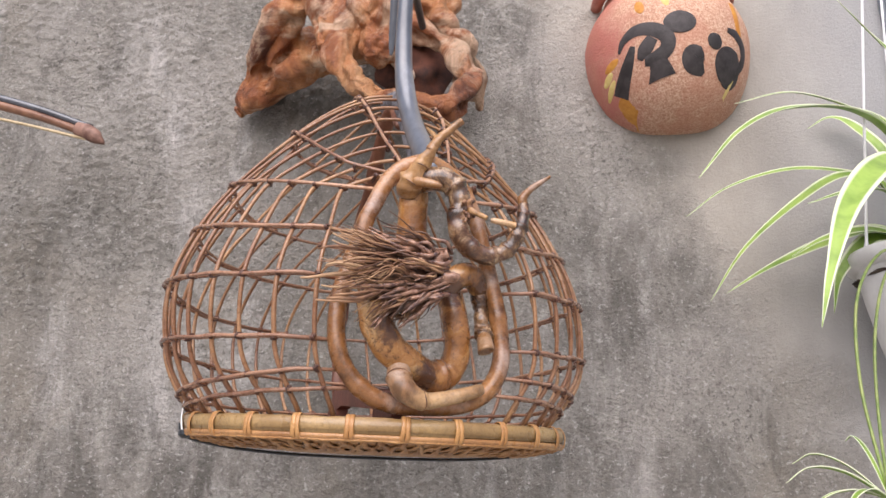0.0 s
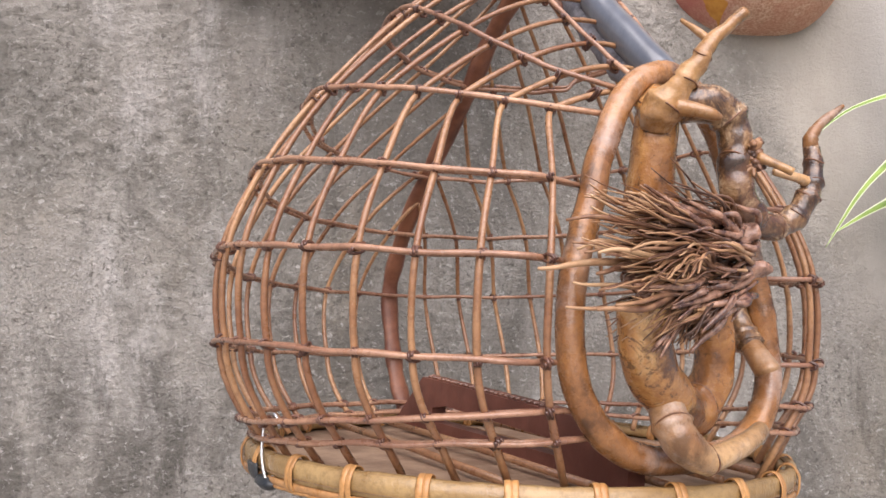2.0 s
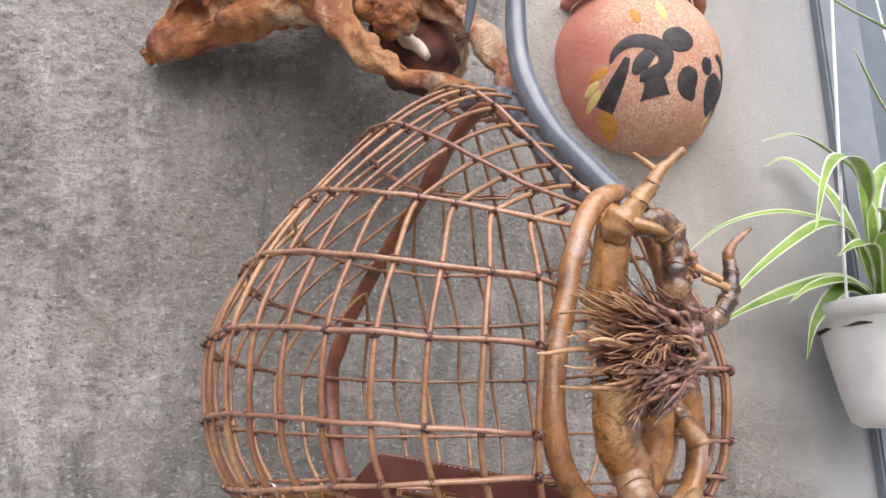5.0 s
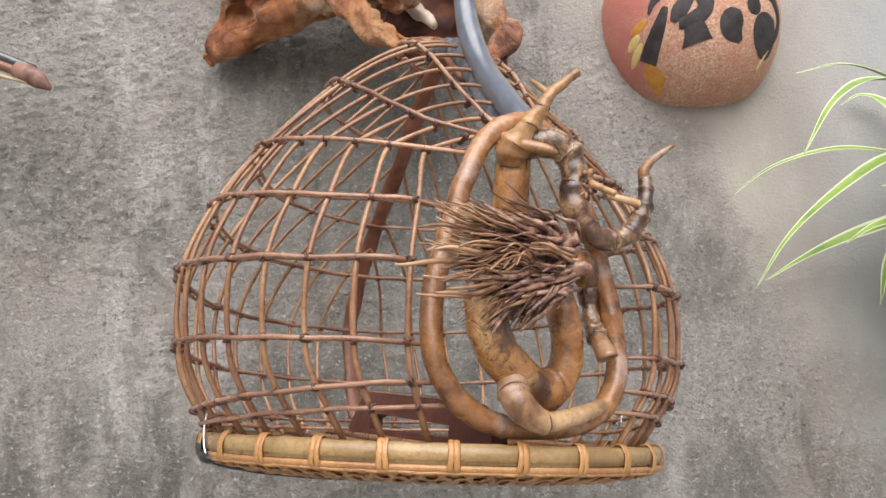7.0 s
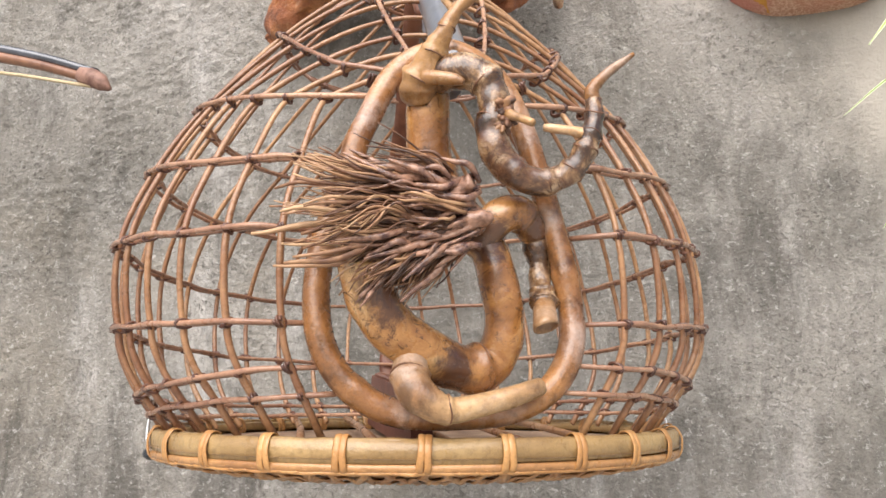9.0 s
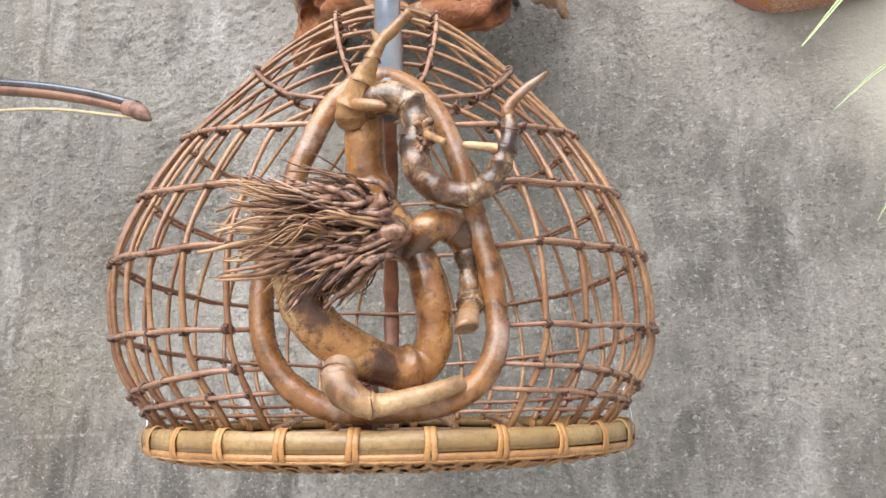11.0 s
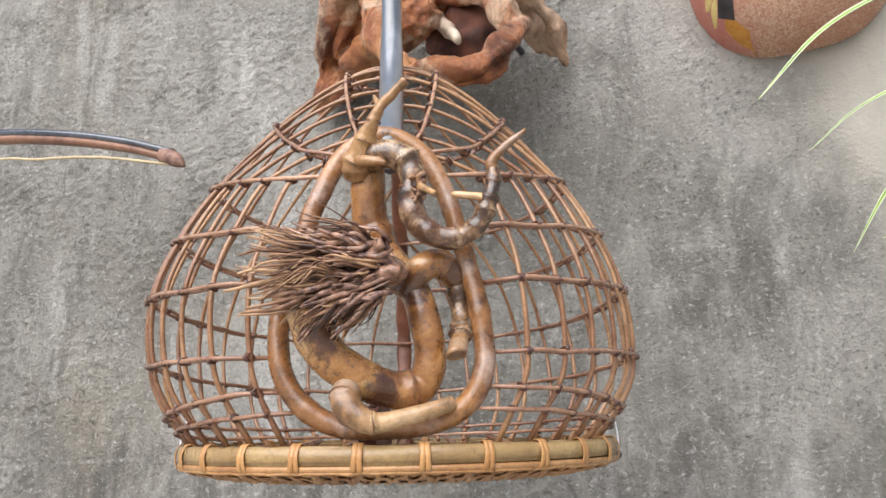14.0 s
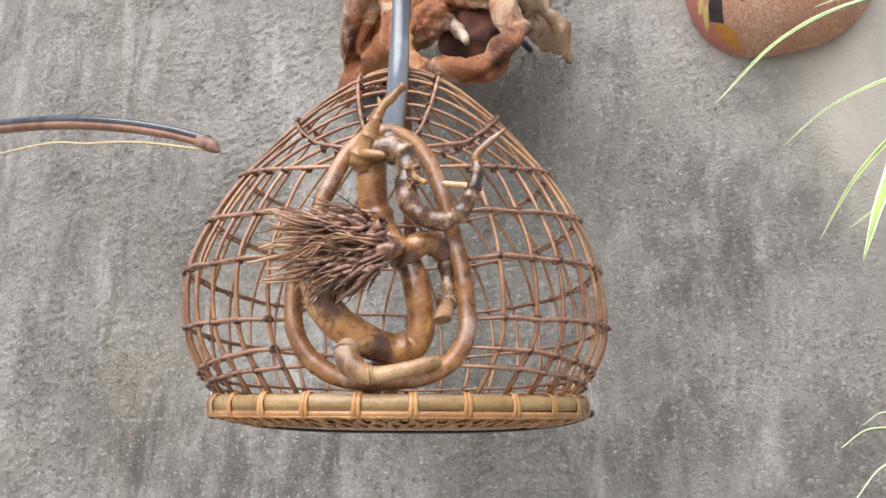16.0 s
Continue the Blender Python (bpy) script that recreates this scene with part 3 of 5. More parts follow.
hoops = []
for n in range(0, 8):
    for inner in (False, True):
        off = -0.0028 if inner else 0.0030
        pts = []
        a, b, c, zs, zb, zf = level(n)
        for side in (-1, 1):
            w = min(door_half(zf, side) + 0.006, a * 0.7)
            end = math.pi - math.asin(w / a)
            half = []
            if n > 5:
                end = radians(150)
            if inner and n > 4:
                end = 1.5
            for k in range(37):
                phi = end * (1 - k / 36)
                q = shell(phi, n, side, off)
                q.z += jitter(n * 5.1 + side * phi * 1.5, 0.0012)
                half.append(q)
            zdoor = half[0].z
            tip = Vector((side * (door_half(zdoor, side) + 0.002), door_y(zdoor) + 0.004, zdoor))
            half = half if inner and n > 4 else [tip] + half[2:]
            half = [Vector(q) for q in spline([tuple(q) for q in half], 2)]
            pts += half if side < 0 else half[::-1][1:]
        smooth_pts = pts
        bm = bmesh.new()
        tube(bm, smooth_pts, [0.00135 + jitter(n * 9 + k * 0.1, 0.0003) for k in range(len(smooth_pts))], 6)
        hoop = part("inner_hoop" if inner else "hoop", bm, HOOP, cage)
        if not inner:
            hoops.append(hoop)

# cane knots where hoops cross ribs
bm = bmesh.new()
turns = []
for k in range(25):
    t = k / 24
    a = 2 * math.pi * 2.0 * t
    turns.append((0.0030 * (t - 0.5) + 0.0006 * math.sin(a), 0.0038 * math.cos(a), 0.0019 * math.sin(a)))
tube(bm, turns, 0.00078, 5)
knot_mesh = mesh_of("binding", bm, BINDING)
for n in range(0, 8):
    for side in (-1, 1):
        for i in range(N_RIB):
            back = max(0.0, (radians(62) - rib_phi[i]) / radians(52))
            top = 8.0 - 3.5 * back
            if n > top - 0.2:
                continue
            phi, v = rib_at(i, n / top)
            here, ahead = shell(phi, n, side, 0.0003), shell(phi + 0.02, n, side, 0.0003)
            tan = (ahead - here).normalized()
            out = (shell(phi, n, side, 0.01) - here).normalized()
            out = (out - tan * out.dot(tan)).normalized()
            up = tan.cross(out)
            m = Matrix((tan, out, up)).transposed().to_4x4()
            m = Matrix.Translation(here) @ m @ pose(0, 0, 0, jitter(n + i * 1.7, 60), 0, jitter(n * 3 + i, 70))
            s = 0.96 + jitter(i * 2.2 + n * 1.1 + side, 0.3)
            knot = new("binding", knot_mesh)
            knot.parent = hoops[n]
            knot.matrix_basis = m @ Matrix.Diagonal((s, s, s, 1))

# door frame of bent cane
ring = [(-0.0610, 0.097), (-0.0545, 0.118), (-0.0499, 0.131), (-0.0464, 0.145), (-0.0399, 0.159), (-0.0351, 0.1695), (-0.0280, 0.180), (-0.0173, 0.189), (-0.0010, 0.1935),
        (0.0165, 0.185), (0.0270, 0.171), (0.0339, 0.154), (0.0396, 0.135), (0.0462, 0.107), (0.0495, 0.093), (0.0516, 0.0795), (0.0530, 0.066), (0.0528, 0.053), (0.0488, 0.0405),
        (0.0405, 0.030), (0.0263, 0.0225), (0.0080, 0.0195), (-0.0180, 0.0192), (-0.0310, 0.0215), (-0.0406, 0.0255), (-0.0507, 0.0335), (-0.0573, 0.042), (-0.0619, 0.052), (-0.0638, 0.064), (-0.0638, 0.079)]
pts = spline([(x, door_y(z), z) for x, z in ring], 5, True)
bm = bmesh.new()
rad = []
for q in pts:
    r = 0.0060 + 0.0003 * max(0, min(1, (0.14 - q[2]) / 0.1))
    for zz, sx in ((0.118, -1), (0.083, 1), (0.03, -1)):
        if q[0] * sx > 0:
            r += 0.0006 * math.exp(-(((q[2] - zz) / 0.0025) ** 2))
    rad.append(r)
tube(bm, pts, rad, 14, True, wob=0.05, wob_scale=40)
door_frame = part("door_frame", bm, DOOR, cage, "thick bent cane hoop round the doorway")
# short cracks across the bend
bm = bmesh.new()
for k in range(1, len(pts) - 1):
    p, q, r = Vector(pts[k][:3]), Vector(pts[k + 1][:3]), rad[k]
    if not (p.x < -0.012 and p.z < 0.098) or k % 2:
        continue
    tan = (q - Vector(pts[k - 1][:3])).normalized()
    out = Vector((p.x + 0.005, 0, p.z - 0.10)).normalized() * -1
    out = (out - tan * out.dot(tan)).normalized()
    near = tan.cross(out)
    near = near if near.y < 0 else -near
    span = 0.5 + abs(jitter(k * 3.3, 1.6))
    arc = []
    for j in range(7):
        a = -0.3 + span * j / 6
        arc.append(p + (out * math.cos(a) + near * math.sin(a)) * r * 0.995 + tan * 0.0006 * math.sin(j + k))
    tube(bm, arc, [0.00008, 0.00022, 0.0003, 0.0003, 0.00026, 0.0002, 0.00008], 4)
part("crack_line", bm, INK, door_frame)

# spine at the back
back_line = [(0, 0.136, -0.004), (0, 0.147, 0.012), (0, 0.159, 0.030), (0, 0.168, 0.052), (0, 0.177, 0.088), (0, 0.170, 0.112), (0, 0.148, 0.148),
             (0, 0.112, 0.186), (0, 0.074, 0.222), (0, 0.044, 0.256), (0, 0.006, 0.276), (0, -0.03, 0.248)]
pts = spline(back_line, 6)
bm = bmesh.new()
tube(bm, pts, [0.0065 + 0.0006 * math.sin(k * 0.9) for k in range(len(pts))], 10, flat=0.55, flat_way=(0, 0.7, 0.7))
part("spine", bm, SPINE, cage, "dark flat wooden spine up the back")

# horn hook
horn_line = [(0, -0.116, 0.183), (0, -0.108, 0.192), (0, -0.086, 0.214), (0, -0.060, 0.240), (0, -0.038, 0.270), (0, -0.024, 0.301), (0, -0.018, 0.340), (0, -0.018, 0.39),
             (0, -0.014, 0.432), (0, 0.000, 0.455), (0, 0.016, 0.448), (0.001, 0.022, 0.42), (0.002, 0.027, 0.385), (0.003, 0.034, 0.352), (0.003, 0.036, 0.340)]
horn_r = [0.0045, 0.0085, 0.0088, 0.0085, 0.0082, 0.0076, 0.0070, 0.0066, 0.0060, 0.0058, 0.0055, 0.0050, 0.0045, 0.0032, 0.0012]
both = spline([(*p, r) for p, r in zip(horn_line, horn_r)], 8)
bm = bmesh.new()
tube(bm, both, [q[3] for q in both], 16, wob=0.06, wob_scale=30)
horn = part("horn_hook", bm, HORN, cage, "polished blue-grey horn hook")
saddle = spline([(0, -0.106, 0.178), (0, -0.080, 0.203), (0, -0.055, 0.229), (0, -0.032, 0.257), (0, -0.012, 0.276), (0, 0.012, 0.285), (0, 0.03, 0.284)], 6)
bm = bmesh.new()
tube(bm, saddle, [0.0056] * len(saddle), 10, flat=1.4, flat_way=(0, 0.75, 0.66), wob=0.3, wob_scale=150)
part("saddle", bm, plain_material("grey_resin", (0.10, 0.10, 0.115), (0.24, 0.24, 0.26), 120, 0.6, bump=0.5), horn, "rough grey joint under the horn")

# tray
tray_bm = bmesh.new()
lathe(tray_bm, [(0.1485, -0.010), (0.1488, -0.0122), (0.143, -0.0152), (0.125, -0.0190), (0.100, -0.0220), (0.06, -0.024), (0.001, -0.0245)], 96)
tray = part("tray", tray_bm, WEAVE, cage, "round woven bamboo tray under the cage")
tray.matrix_basis = pose(0, 0.0067, 0.0066, -1.3, 0.5, 0)
bm = bmesh.new()
lathe(bm, [(0.151, -0.008), (0.1, -0.007), (0.05, -0.007), (0.001, -0.007)], 64)
part("tray_floor", bm, FLOORB, tray)
N_STRIP = 26
for k in range(N_STRIP):
    a0, a1 = 2 * math.pi * (k + 0.03) / N_STRIP, 2 * math.pi * (k + 0.97) / N_STRIP
    bm = bmesh.new()
    dz = jitter(k * 1.9, 0.0012)
    prof = [(0.1480, -0.0102 + dz), (0.1500, -0.0097 + dz), (0.1504, -0.005), (0.1500, -0.0006), (0.1480, 0.0)]
    lathe(bm, prof, 8, a0, a1)
    part("rim_strip", bm, RIM, tray)
for name, r, z, t in (("top_hoop", 0.1475, -0.0012, 0.0020), ("inner_hoop", 0.1440, -0.004, 0.0030), ("lower_hoop", 0.1488, -0.0140, 0.0010)):
    bm = bmesh.new()
    pts = [(r * math.cos(2 * math.pi * k / 120), r * math.sin(2 * math.pi * k / 120), z + jitter(k * 0.3, 0.0008)) for k in range(120)]
    tube(bm, pts, t, 7, True)
    part(name, bm, LASH if name == "lower_hoop" else RIM, tray)
bm = bmesh.new()
lathe(bm, [(0.1480, -0.0100), (0.1501, -0.0103), (0.1506, -0.0120), (0.1494, -0.0140), (0.1460, -0.0150)], 96)
part("lower_band", bm, BAND, tray, "orange-tan cane band under the rim")
bm = bmesh.new()
for q in (-0.0014, 0.0014):
    loop = [(0.1512, q, -0.003), (0.1516, q, -0.007), (0.1510, q * 1.3, -0.0115), (0.1488, q, -0.0138), (0.1450, q, -0.0115), (0.1405, q, -0.006), (0.1430, q, 0.0005), (0.1480, q, 0.0016)]
    tube(bm, spline(loop, 3, True), 0.00055, 8, True, flat=3.0, flat_way=(0, 1, 0))
lash_mesh = mesh_of("lashing", bm, LASH)
for k in range(N_STRIP):
    ob = new("lashing", lash_mesh)
    ob.parent = tray
    ob.matrix_basis = pose(0, 0, 0, jitter(k * 2.7, 9), 0, 360 * k / N_STRIP)
# cane strips of the woven underside
bm = bmesh.new()
for k in range(72):
    a = 2 * math.pi * k / 72
    for sgn in (-1, 1):
        line = []
        for j in range(6):
            t = j / 5
            r = 0.1495 - 0.035 * t
            z = float(np.interp(r, [0.100, 0.125, 0.143, 0.1495], [-0.0222, -0.0192, -0.0154, -0.0126])) - 0.0006 * (1 + math.cos(j * math.pi + k * math.pi))
            ang = a + sgn * (0.02 + 0.10 * t)
            line.append((r * math.cos(ang), r * math.sin(ang), z))
        tube(bm, line, 0.0026, 4, flat=0.28, flat_way=(0, 0, 1))
tagged(part("weave_strips", bm, WEAVE, tray), kind="stuff")

# dark strap under the tray, from clip to clip
bm = bmesh.new()
under = [(0.152, -0.006), (0.1505, -0.0125), (0.143, -0.0172), (0.125, -0.0210), (0.100, -0.0240), (0.06, -0.0262), (0.0, -0.0268)]
strap_line = [(-r, 0.002, z) for r, z in under] + [(r, 0.002, z) for r, z in under[-2::-1]]
tube(bm, spline(strap_line, 4), 0.0075, 10, flat=0.16, flat_way=(0, 0, 1))
part("strap", bm, PEG, tray, "dark strap across the tray's underside")

# thin floor rods
for k in range(5):
    bm = bmesh.new()
    x = -0.07 + 0.035 * k
    tube(bm, [(x, -0.115, 0.0055), (x + 0.002, 0, 0.006), (x, 0.118, 0.0055)], 0.0022, 6)
    part("floor_rod", bm, RIB, cage)

# treadle board inside
bm = bmesh.new()
outline = [(-0.112, -0.004), (-0.112, 0.014), (-0.086, 0.0245), (0.082, 0.0300), (0.112, 0.004), (0.112, -0.004)]
hole = [(-0.06, 0.004), (-0.06, 0.0115), (0.052, 0.0150), (0.068, 0.012), (0.068, 0.004)]
front, rear = [], []
for x in (-0.010, -0.020):
    lst = front if x > -0.015 else rear
    lst.append([bm.verts.new((x, y, z)) for y, z in outline])
    lst.append([bm.verts.new((x, y, z)) for y, z in hole])
for o, h in (front, rear):
    bm.faces.new((o[0], o[1], h[1], h[0]))
    bm.faces.new((o[1], o[2], h[1]))
    bm.faces.new((o[2], o[3], h[2], h[1]))
    bm.faces.new((o[3], h[3], h[2]))
    bm.faces.new((o[3], o[4], h[4], h[3]))
    bm.faces.new((o[4], o[5], h[4]))
    bm.faces.new((o[5], o[0], h[0], h[4]))
for a, b in zip(front, rear):
    for k in range(len(a)):
        q = (k + 1) % len(a)
        bm.faces.new((a[k], a[q], b[q], b[k]))
board = part("treadle_board", bm, plain_material("red_brown_board", (0.10, 0.032, 0.022), (0.17, 0.062, 0.042), 25, 0.5), cage, "dark red-brown notched board on the tray floor", False)
board.matrix_basis = Matrix.Translation((0, 0, 0.006))
bm = bmesh.new()
for k in range(30):
    y = -0.080 + k * 0.0054
    ball(bm, (-0.015, y, 0.0252 + (y + 0.086) * 0.0327), 0.0017, (2.6, 1, 1), sub=1)
part("cord_row", bm, BINDING, board)

# wire clips that hold tray and cage
for x, y in ((-0.147, -0.004), (0.148, -0.004)):
    bm = bmesh.new()
    s = 1 if x > 0 else -1
    clip = spline([(x - 0.002 * s, y - 0.005, 0.020), (x, y - 0.003, 0.026), (x + 0.002 * s, y + 0.003, 0.025), (x + 0.004 * s, y + 0.002, 0.014), (x + 0.0045 * s, y - 0.001, 0.004), (x + 0.003 * s, y - 0.005, -0.004), (x, y - 0.007, -0.001)], 6)
    tube(bm, clip, 0.0008, 6)
    wire_clip = part("wire_clip", bm, WIRE, cage, "bent steel wire clip")
    bm = bmesh.new()
    ball(bm, (x + 0.001 * s, y, -0.0055), 0.0055, (1.0, 1.8, 0.7), 0.1)
    part("clip_knob", bm, PEG, wire_clip, "small black knob under the clip")


# ---- root figure on the door ----
def limb(bm, rows, seg=14, per=7, wob=0.14, wob_scale=110, nodes=()):
    """A knotty limb. rows: x, y, z, radius. nodes: places along it (0 to 1) with a swollen ring."""
    both = spline(rows, per)
    rad = []
    for k, q in enumerate(both):
        t = k / (len(both) - 1)
        r = q[3]
        for s in nodes:
            r *= 1 + 0.13 * math.exp(-(((t - s) / 0.018) ** 2)) - 0.05 * math.exp(-(((t - s - 0.03) / 0.018) ** 2))
        rad.append(max(r, 0.0004))
    tube(bm, both, rad, seg, wob=wob, wob_scale=wob_scale)
    rings = []
    for s in nodes:
        k = min(max(int(s * (len(both) - 1)), 1), len(both) - 2)
        p, q = Vector(both[k][:3]), Vector(both[k + 1][:3])
        tan = (q - Vector(both[k - 1][:3])).normalized()
        side = tan.orthogonal().normalized()
        other = tan.cross(side)
        loop = []
        for j in range(20):
            a = 2 * math.pi * j / 20
            r = rad[k] * 0.955 * (1 + 0.04 * math.sin(3 * a + s * 40))
            loop.append(p + (side * math.cos(a) + other * math.sin(a)) * r + tan * 0.0009 * math.sin(2 * a + s * 30))
        rings.append(bmesh.new())
        tube(rings[-1], loop, 0.00030 + 0.015 * rad[k], 6, True)
    return rings


NODE = plain_material("dark_node_scar", (0.08, 0.032, 0.016), (0.20, 0.09, 0.042), 150, 0.45)
body_bm = bmesh.new()
body_nodes = limb(body_bm, [(-0.0150, -0.123, 0.183, 0.0050), (-0.0138, -0.119, 0.176, 0.0098), (-0.0127, -0.1164, 0.1689, 0.0103), (-0.0125, -0.114, 0.148, 0.0106), (-0.0108, -0.1115, 0.1347, 0.0112), (-0.0030, -0.112, 0.119, 0.0110),
               (0.0075, -0.117, 0.104, 0.0098), (0.0150, -0.120, 0.0945, 0.0090), (0.0192, -0.1215, 0.0792, 0.0094), (0.0218, -0.1215, 0.0664, 0.0093), (0.0215, -0.120, 0.0535, 0.0097), (0.0172, -0.118, 0.0440, 0.0104), (0.0075, -0.1205, 0.0396, 0.0113),
               (-0.0084, -0.1275, 0.0431, 0.0112), (-0.0224, -0.1345, 0.0504, 0.0112), (-0.0320, -0.1385, 0.0570, 0.0112), (-0.0410, -0.143, 0.069, 0.0113), (-0.0455, -0.147, 0.086, 0.0110)],
     22, 7, nodes=(0.065, 0.245, 0.70), wob=0.07, wob_scale=90)
figure = part("root_figure", body_bm, RHIZOME, cage, "glossy mottled bamboo-root figure wound through the doorway")
for ring_bm in body_nodes:
    part("node_ring", ring_bm, NODE, figure)
bm = bmesh.new()
limb(bm, [(0.010, -0.120, 0.096, 0.0080), (0.0150, -0.1245, 0.1045, 0.0083), (0.0195, -0.1260, 0.1095, 0.0085), (0.0262, -0.1245, 0.1120, 0.0086), (0.0330, -0.1210, 0.1090, 0.0078), (0.0375, -0.118, 0.1025, 0.0068), (0.0385, -0.117, 0.098, 0.0050)], 18, 8, nodes=(0.62,), wob=0.10)
shoot = part("side_shoot", bm, RHIZOME, figure, "bent golden side shoot with a cut end")
bm = bmesh.new()
limb(bm, [(0.0382, -0.117, 0.1035, 0.0068), (0.0392, -0.1165, 0.097, 0.0064), (0.0400, -0.117, 0.089, 0.0052), (0.0405, -0.119, 0.080, 0.0050), (0.0400, -0.1235, 0.073, 0.0056), (0.0396, -0.126, 0.0695, 0.0060), (0.0392, -0.128, 0.0675, 0.0048)], 14, 8, nodes=(0.3, 0.62, 0.84), wob=0.30, wob_scale=160)
part("stem", bm, DARK_RHIZOME, shoot, "dark knotted middle of the shoot")
# cut stub: a short tube, hollow at its slanting end
bm = bmesh.new()
stub_way = Vector((-0.0036, -0.0155, -0.0135)).normalized()
stub_side = stub_way.cross(Vector((0, 0, 1))).normalized()
stub_up = stub_side.cross(stub_way)
stub_rings = []
for along, r, cut in ((0.0, 0.0050, 0.0), (0.004, 0.0052, 0.0), (0.010, 0.0055, 0.1), (0.0155, 0.0058, 0.45), (0.0185, 0.0058, 0.75), (0.0180, 0.0050, 0.75), (0.0150, 0.0040, 0.6), (0.0135, 0.0010, 0.3)):
    stub_rings.append([bm.verts.new(Vector((0.0396, -0.126, 0.0695)) + stub_way * (along + cut * r * math.sin(2 * math.pi * k / 16 + 0.5)) + (stub_side * math.cos(2 * math.pi * k / 16) + stub_up * math.sin(2 * math.pi * k / 16)) * r) for k in range(16)])
for a, b in zip(stub_rings, stub_rings[1:]):
    for k in range(16):
        bm.faces.new((a[k], a[(k + 1) % 16], b[(k + 1) % 16], b[k]))
bm.faces.new(stub_rings[-1])
bm.faces.new(stub_rings[0][::-1])
part("cut_stub", bm, FOOT, shoot, "pale slanting cut end")
bm = bmesh.new()
foot_nodes = limb(bm, [(-0.0215, -0.134, 0.0470, 0.0072), (-0.0245, -0.1405, 0.0395, 0.0080), (-0.0232, -0.1455, 0.0310, 0.0080), (-0.0155, -0.1475, 0.0245, 0.0070), (-0.0073, -0.147, 0.0225, 0.0058), (0.0053, -0.1455, 0.0246, 0.0050), (0.0185, -0.143, 0.0274, 0.0047), (0.0300, -0.1395, 0.0308, 0.0044), (0.0340, -0.138, 0.0322, 0.0038)], 16, 8, nodes=(0.17, 0.47), wob=0.08)
foot_shoot = part("foot_shoot", bm, FOOT, figure, "smooth tan shoot along the bottom")
for ring_bm in foot_nodes:
    part("node_ring", ring_bm, NODE, foot_shoot)
bm = bmesh.new()
curl_nodes = limb(bm, [(-0.0110, -0.127, 0.1725, 0.0070), (-0.0045, -0.133, 0.1752, 0.0086), (0.0050, -0.1358, 0.1744, 0.0085), (0.0118, -0.137, 0.1685, 0.0081), (0.0147, -0.138, 0.1575, 0.0077), (0.0130, -0.1390, 0.1455, 0.0077), (0.0149, -0.1398, 0.1355, 0.0075), (0.0227, -0.140, 0.1272, 0.0069), (0.0336, -0.1395, 0.1236, 0.0063), (0.0432, -0.1405, 0.1252, 0.0058),
          (0.0506, -0.1425, 0.1305, 0.0056), (0.0553, -0.144, 0.1385, 0.0054), (0.0580, -0.1445, 0.1455, 0.0050), (0.0600, -0.1435, 0.1541, 0.0043), (0.0606, -0.142, 0.1625, 0.0040)], 16, 8, nodes=(0.20, 0.33, 0.50, 0.61, 0.70, 0.79, 0.86, 0.94), wob=0.09, wob_scale=140)
curl = part("curled_shoot", bm, DARK_RHIZOME, figure, "dark ringed shoot curling upward")
for ring_bm in curl_nodes:
    part("node_ring", ring_bm, NODE, curl)
bm = bmesh.new()
limb(bm, [(0.0606, -0.142, 0.1605, 0.0040), (0.0596, -0.142, 0.1660, 0.0035), (0.0622, -0.142, 0.1705, 0.0028), (0.0690, -0.1428, 0.1772, 0.0024), (0.0798, -0.1445, 0.1852, 0.0010)], 9, 6, nodes=(0.3, 0.5), wob=0.2)
part("twig", bm, PALE_CANE, curl, "pale splintered tip of the curling shoot")
bm = bmesh.new()
limb(bm, [(0.0565, -0.1445, 0.1450, 0.0034), (0.0490, -0.144, 0.1468, 0.0025), (0.0410, -0.142, 0.1482, 0.0021), (0.0370, -0.140, 0.1490, 0.0017)], 8, 5)
part("twig", bm, PALE_CANE, curl, "pale splintered tip of the curling shoot")
bm = bmesh.new()
limb(bm, [(0.0185, -0.147, 0.1520, 0.0028), (0.0225, -0.154, 0.1485, 0.0021), (0.0264, -0.159, 0.1450, 0.0017)], 8, 5, wob=0.25)
part("twig", bm, PALE_CANE, curl, "pale splintered tip of the curling shoot")
bm = bmesh.new()
crumb = random.Random(8)
for k in range(34):
    way = Vector((crumb.gauss(0.1, 0.8), -abs(crumb.gauss(0.4, 0.8)), crumb.gauss(0, 0.9))).normalized()
    p0 = Vector((0.0165, -0.1445, 0.1528 + crumb.uniform(-0.006, 0.005)))
    p1 = p0 + way * crumb.uniform(0.0035, 0.0075)
    r = crumb.uniform(0.0010, 0.0022)
    limb(bm, [(*p0, r), (*(p0.lerp(p1, 0.6) + Vector((0.0005, 0, 0.0006))), r * 1.1), (*p1, r * 0.45)], 6, 3, wob=0.5, wob_scale=300)
part("burl", bm, ROOTS, curl, "rough dark burl")
bm = bmesh.new()
antler_nodes = limb(bm, [(-0.0165, -0.121, 0.164, 0.0068), (-0.0182, -0.124, 0.1700, 0.0092), (-0.0160, -0.1290, 0.1768, 0.0080), (-0.0120, -0.134, 0.185, 0.0058), (-0.0078, -0.138, 0.1948, 0.0041), (-0.0033, -0.140, 0.2028, 0.0032), (0.0045, -0.1422, 0.2100, 0.0029), (0.0115, -0.1440, 0.2167, 0.0027)], 14, 8, nodes=(0.24, 0.42, 0.58), wob=0.30, wob_scale=150)
antler = part("antler_shoot", bm, PALE_CANE, figure, "pale branching shoot at the top")
for ring_bm in antler_nodes:
    part("node_ring", ring_bm, NODE, antler)
bm = bmesh.new()
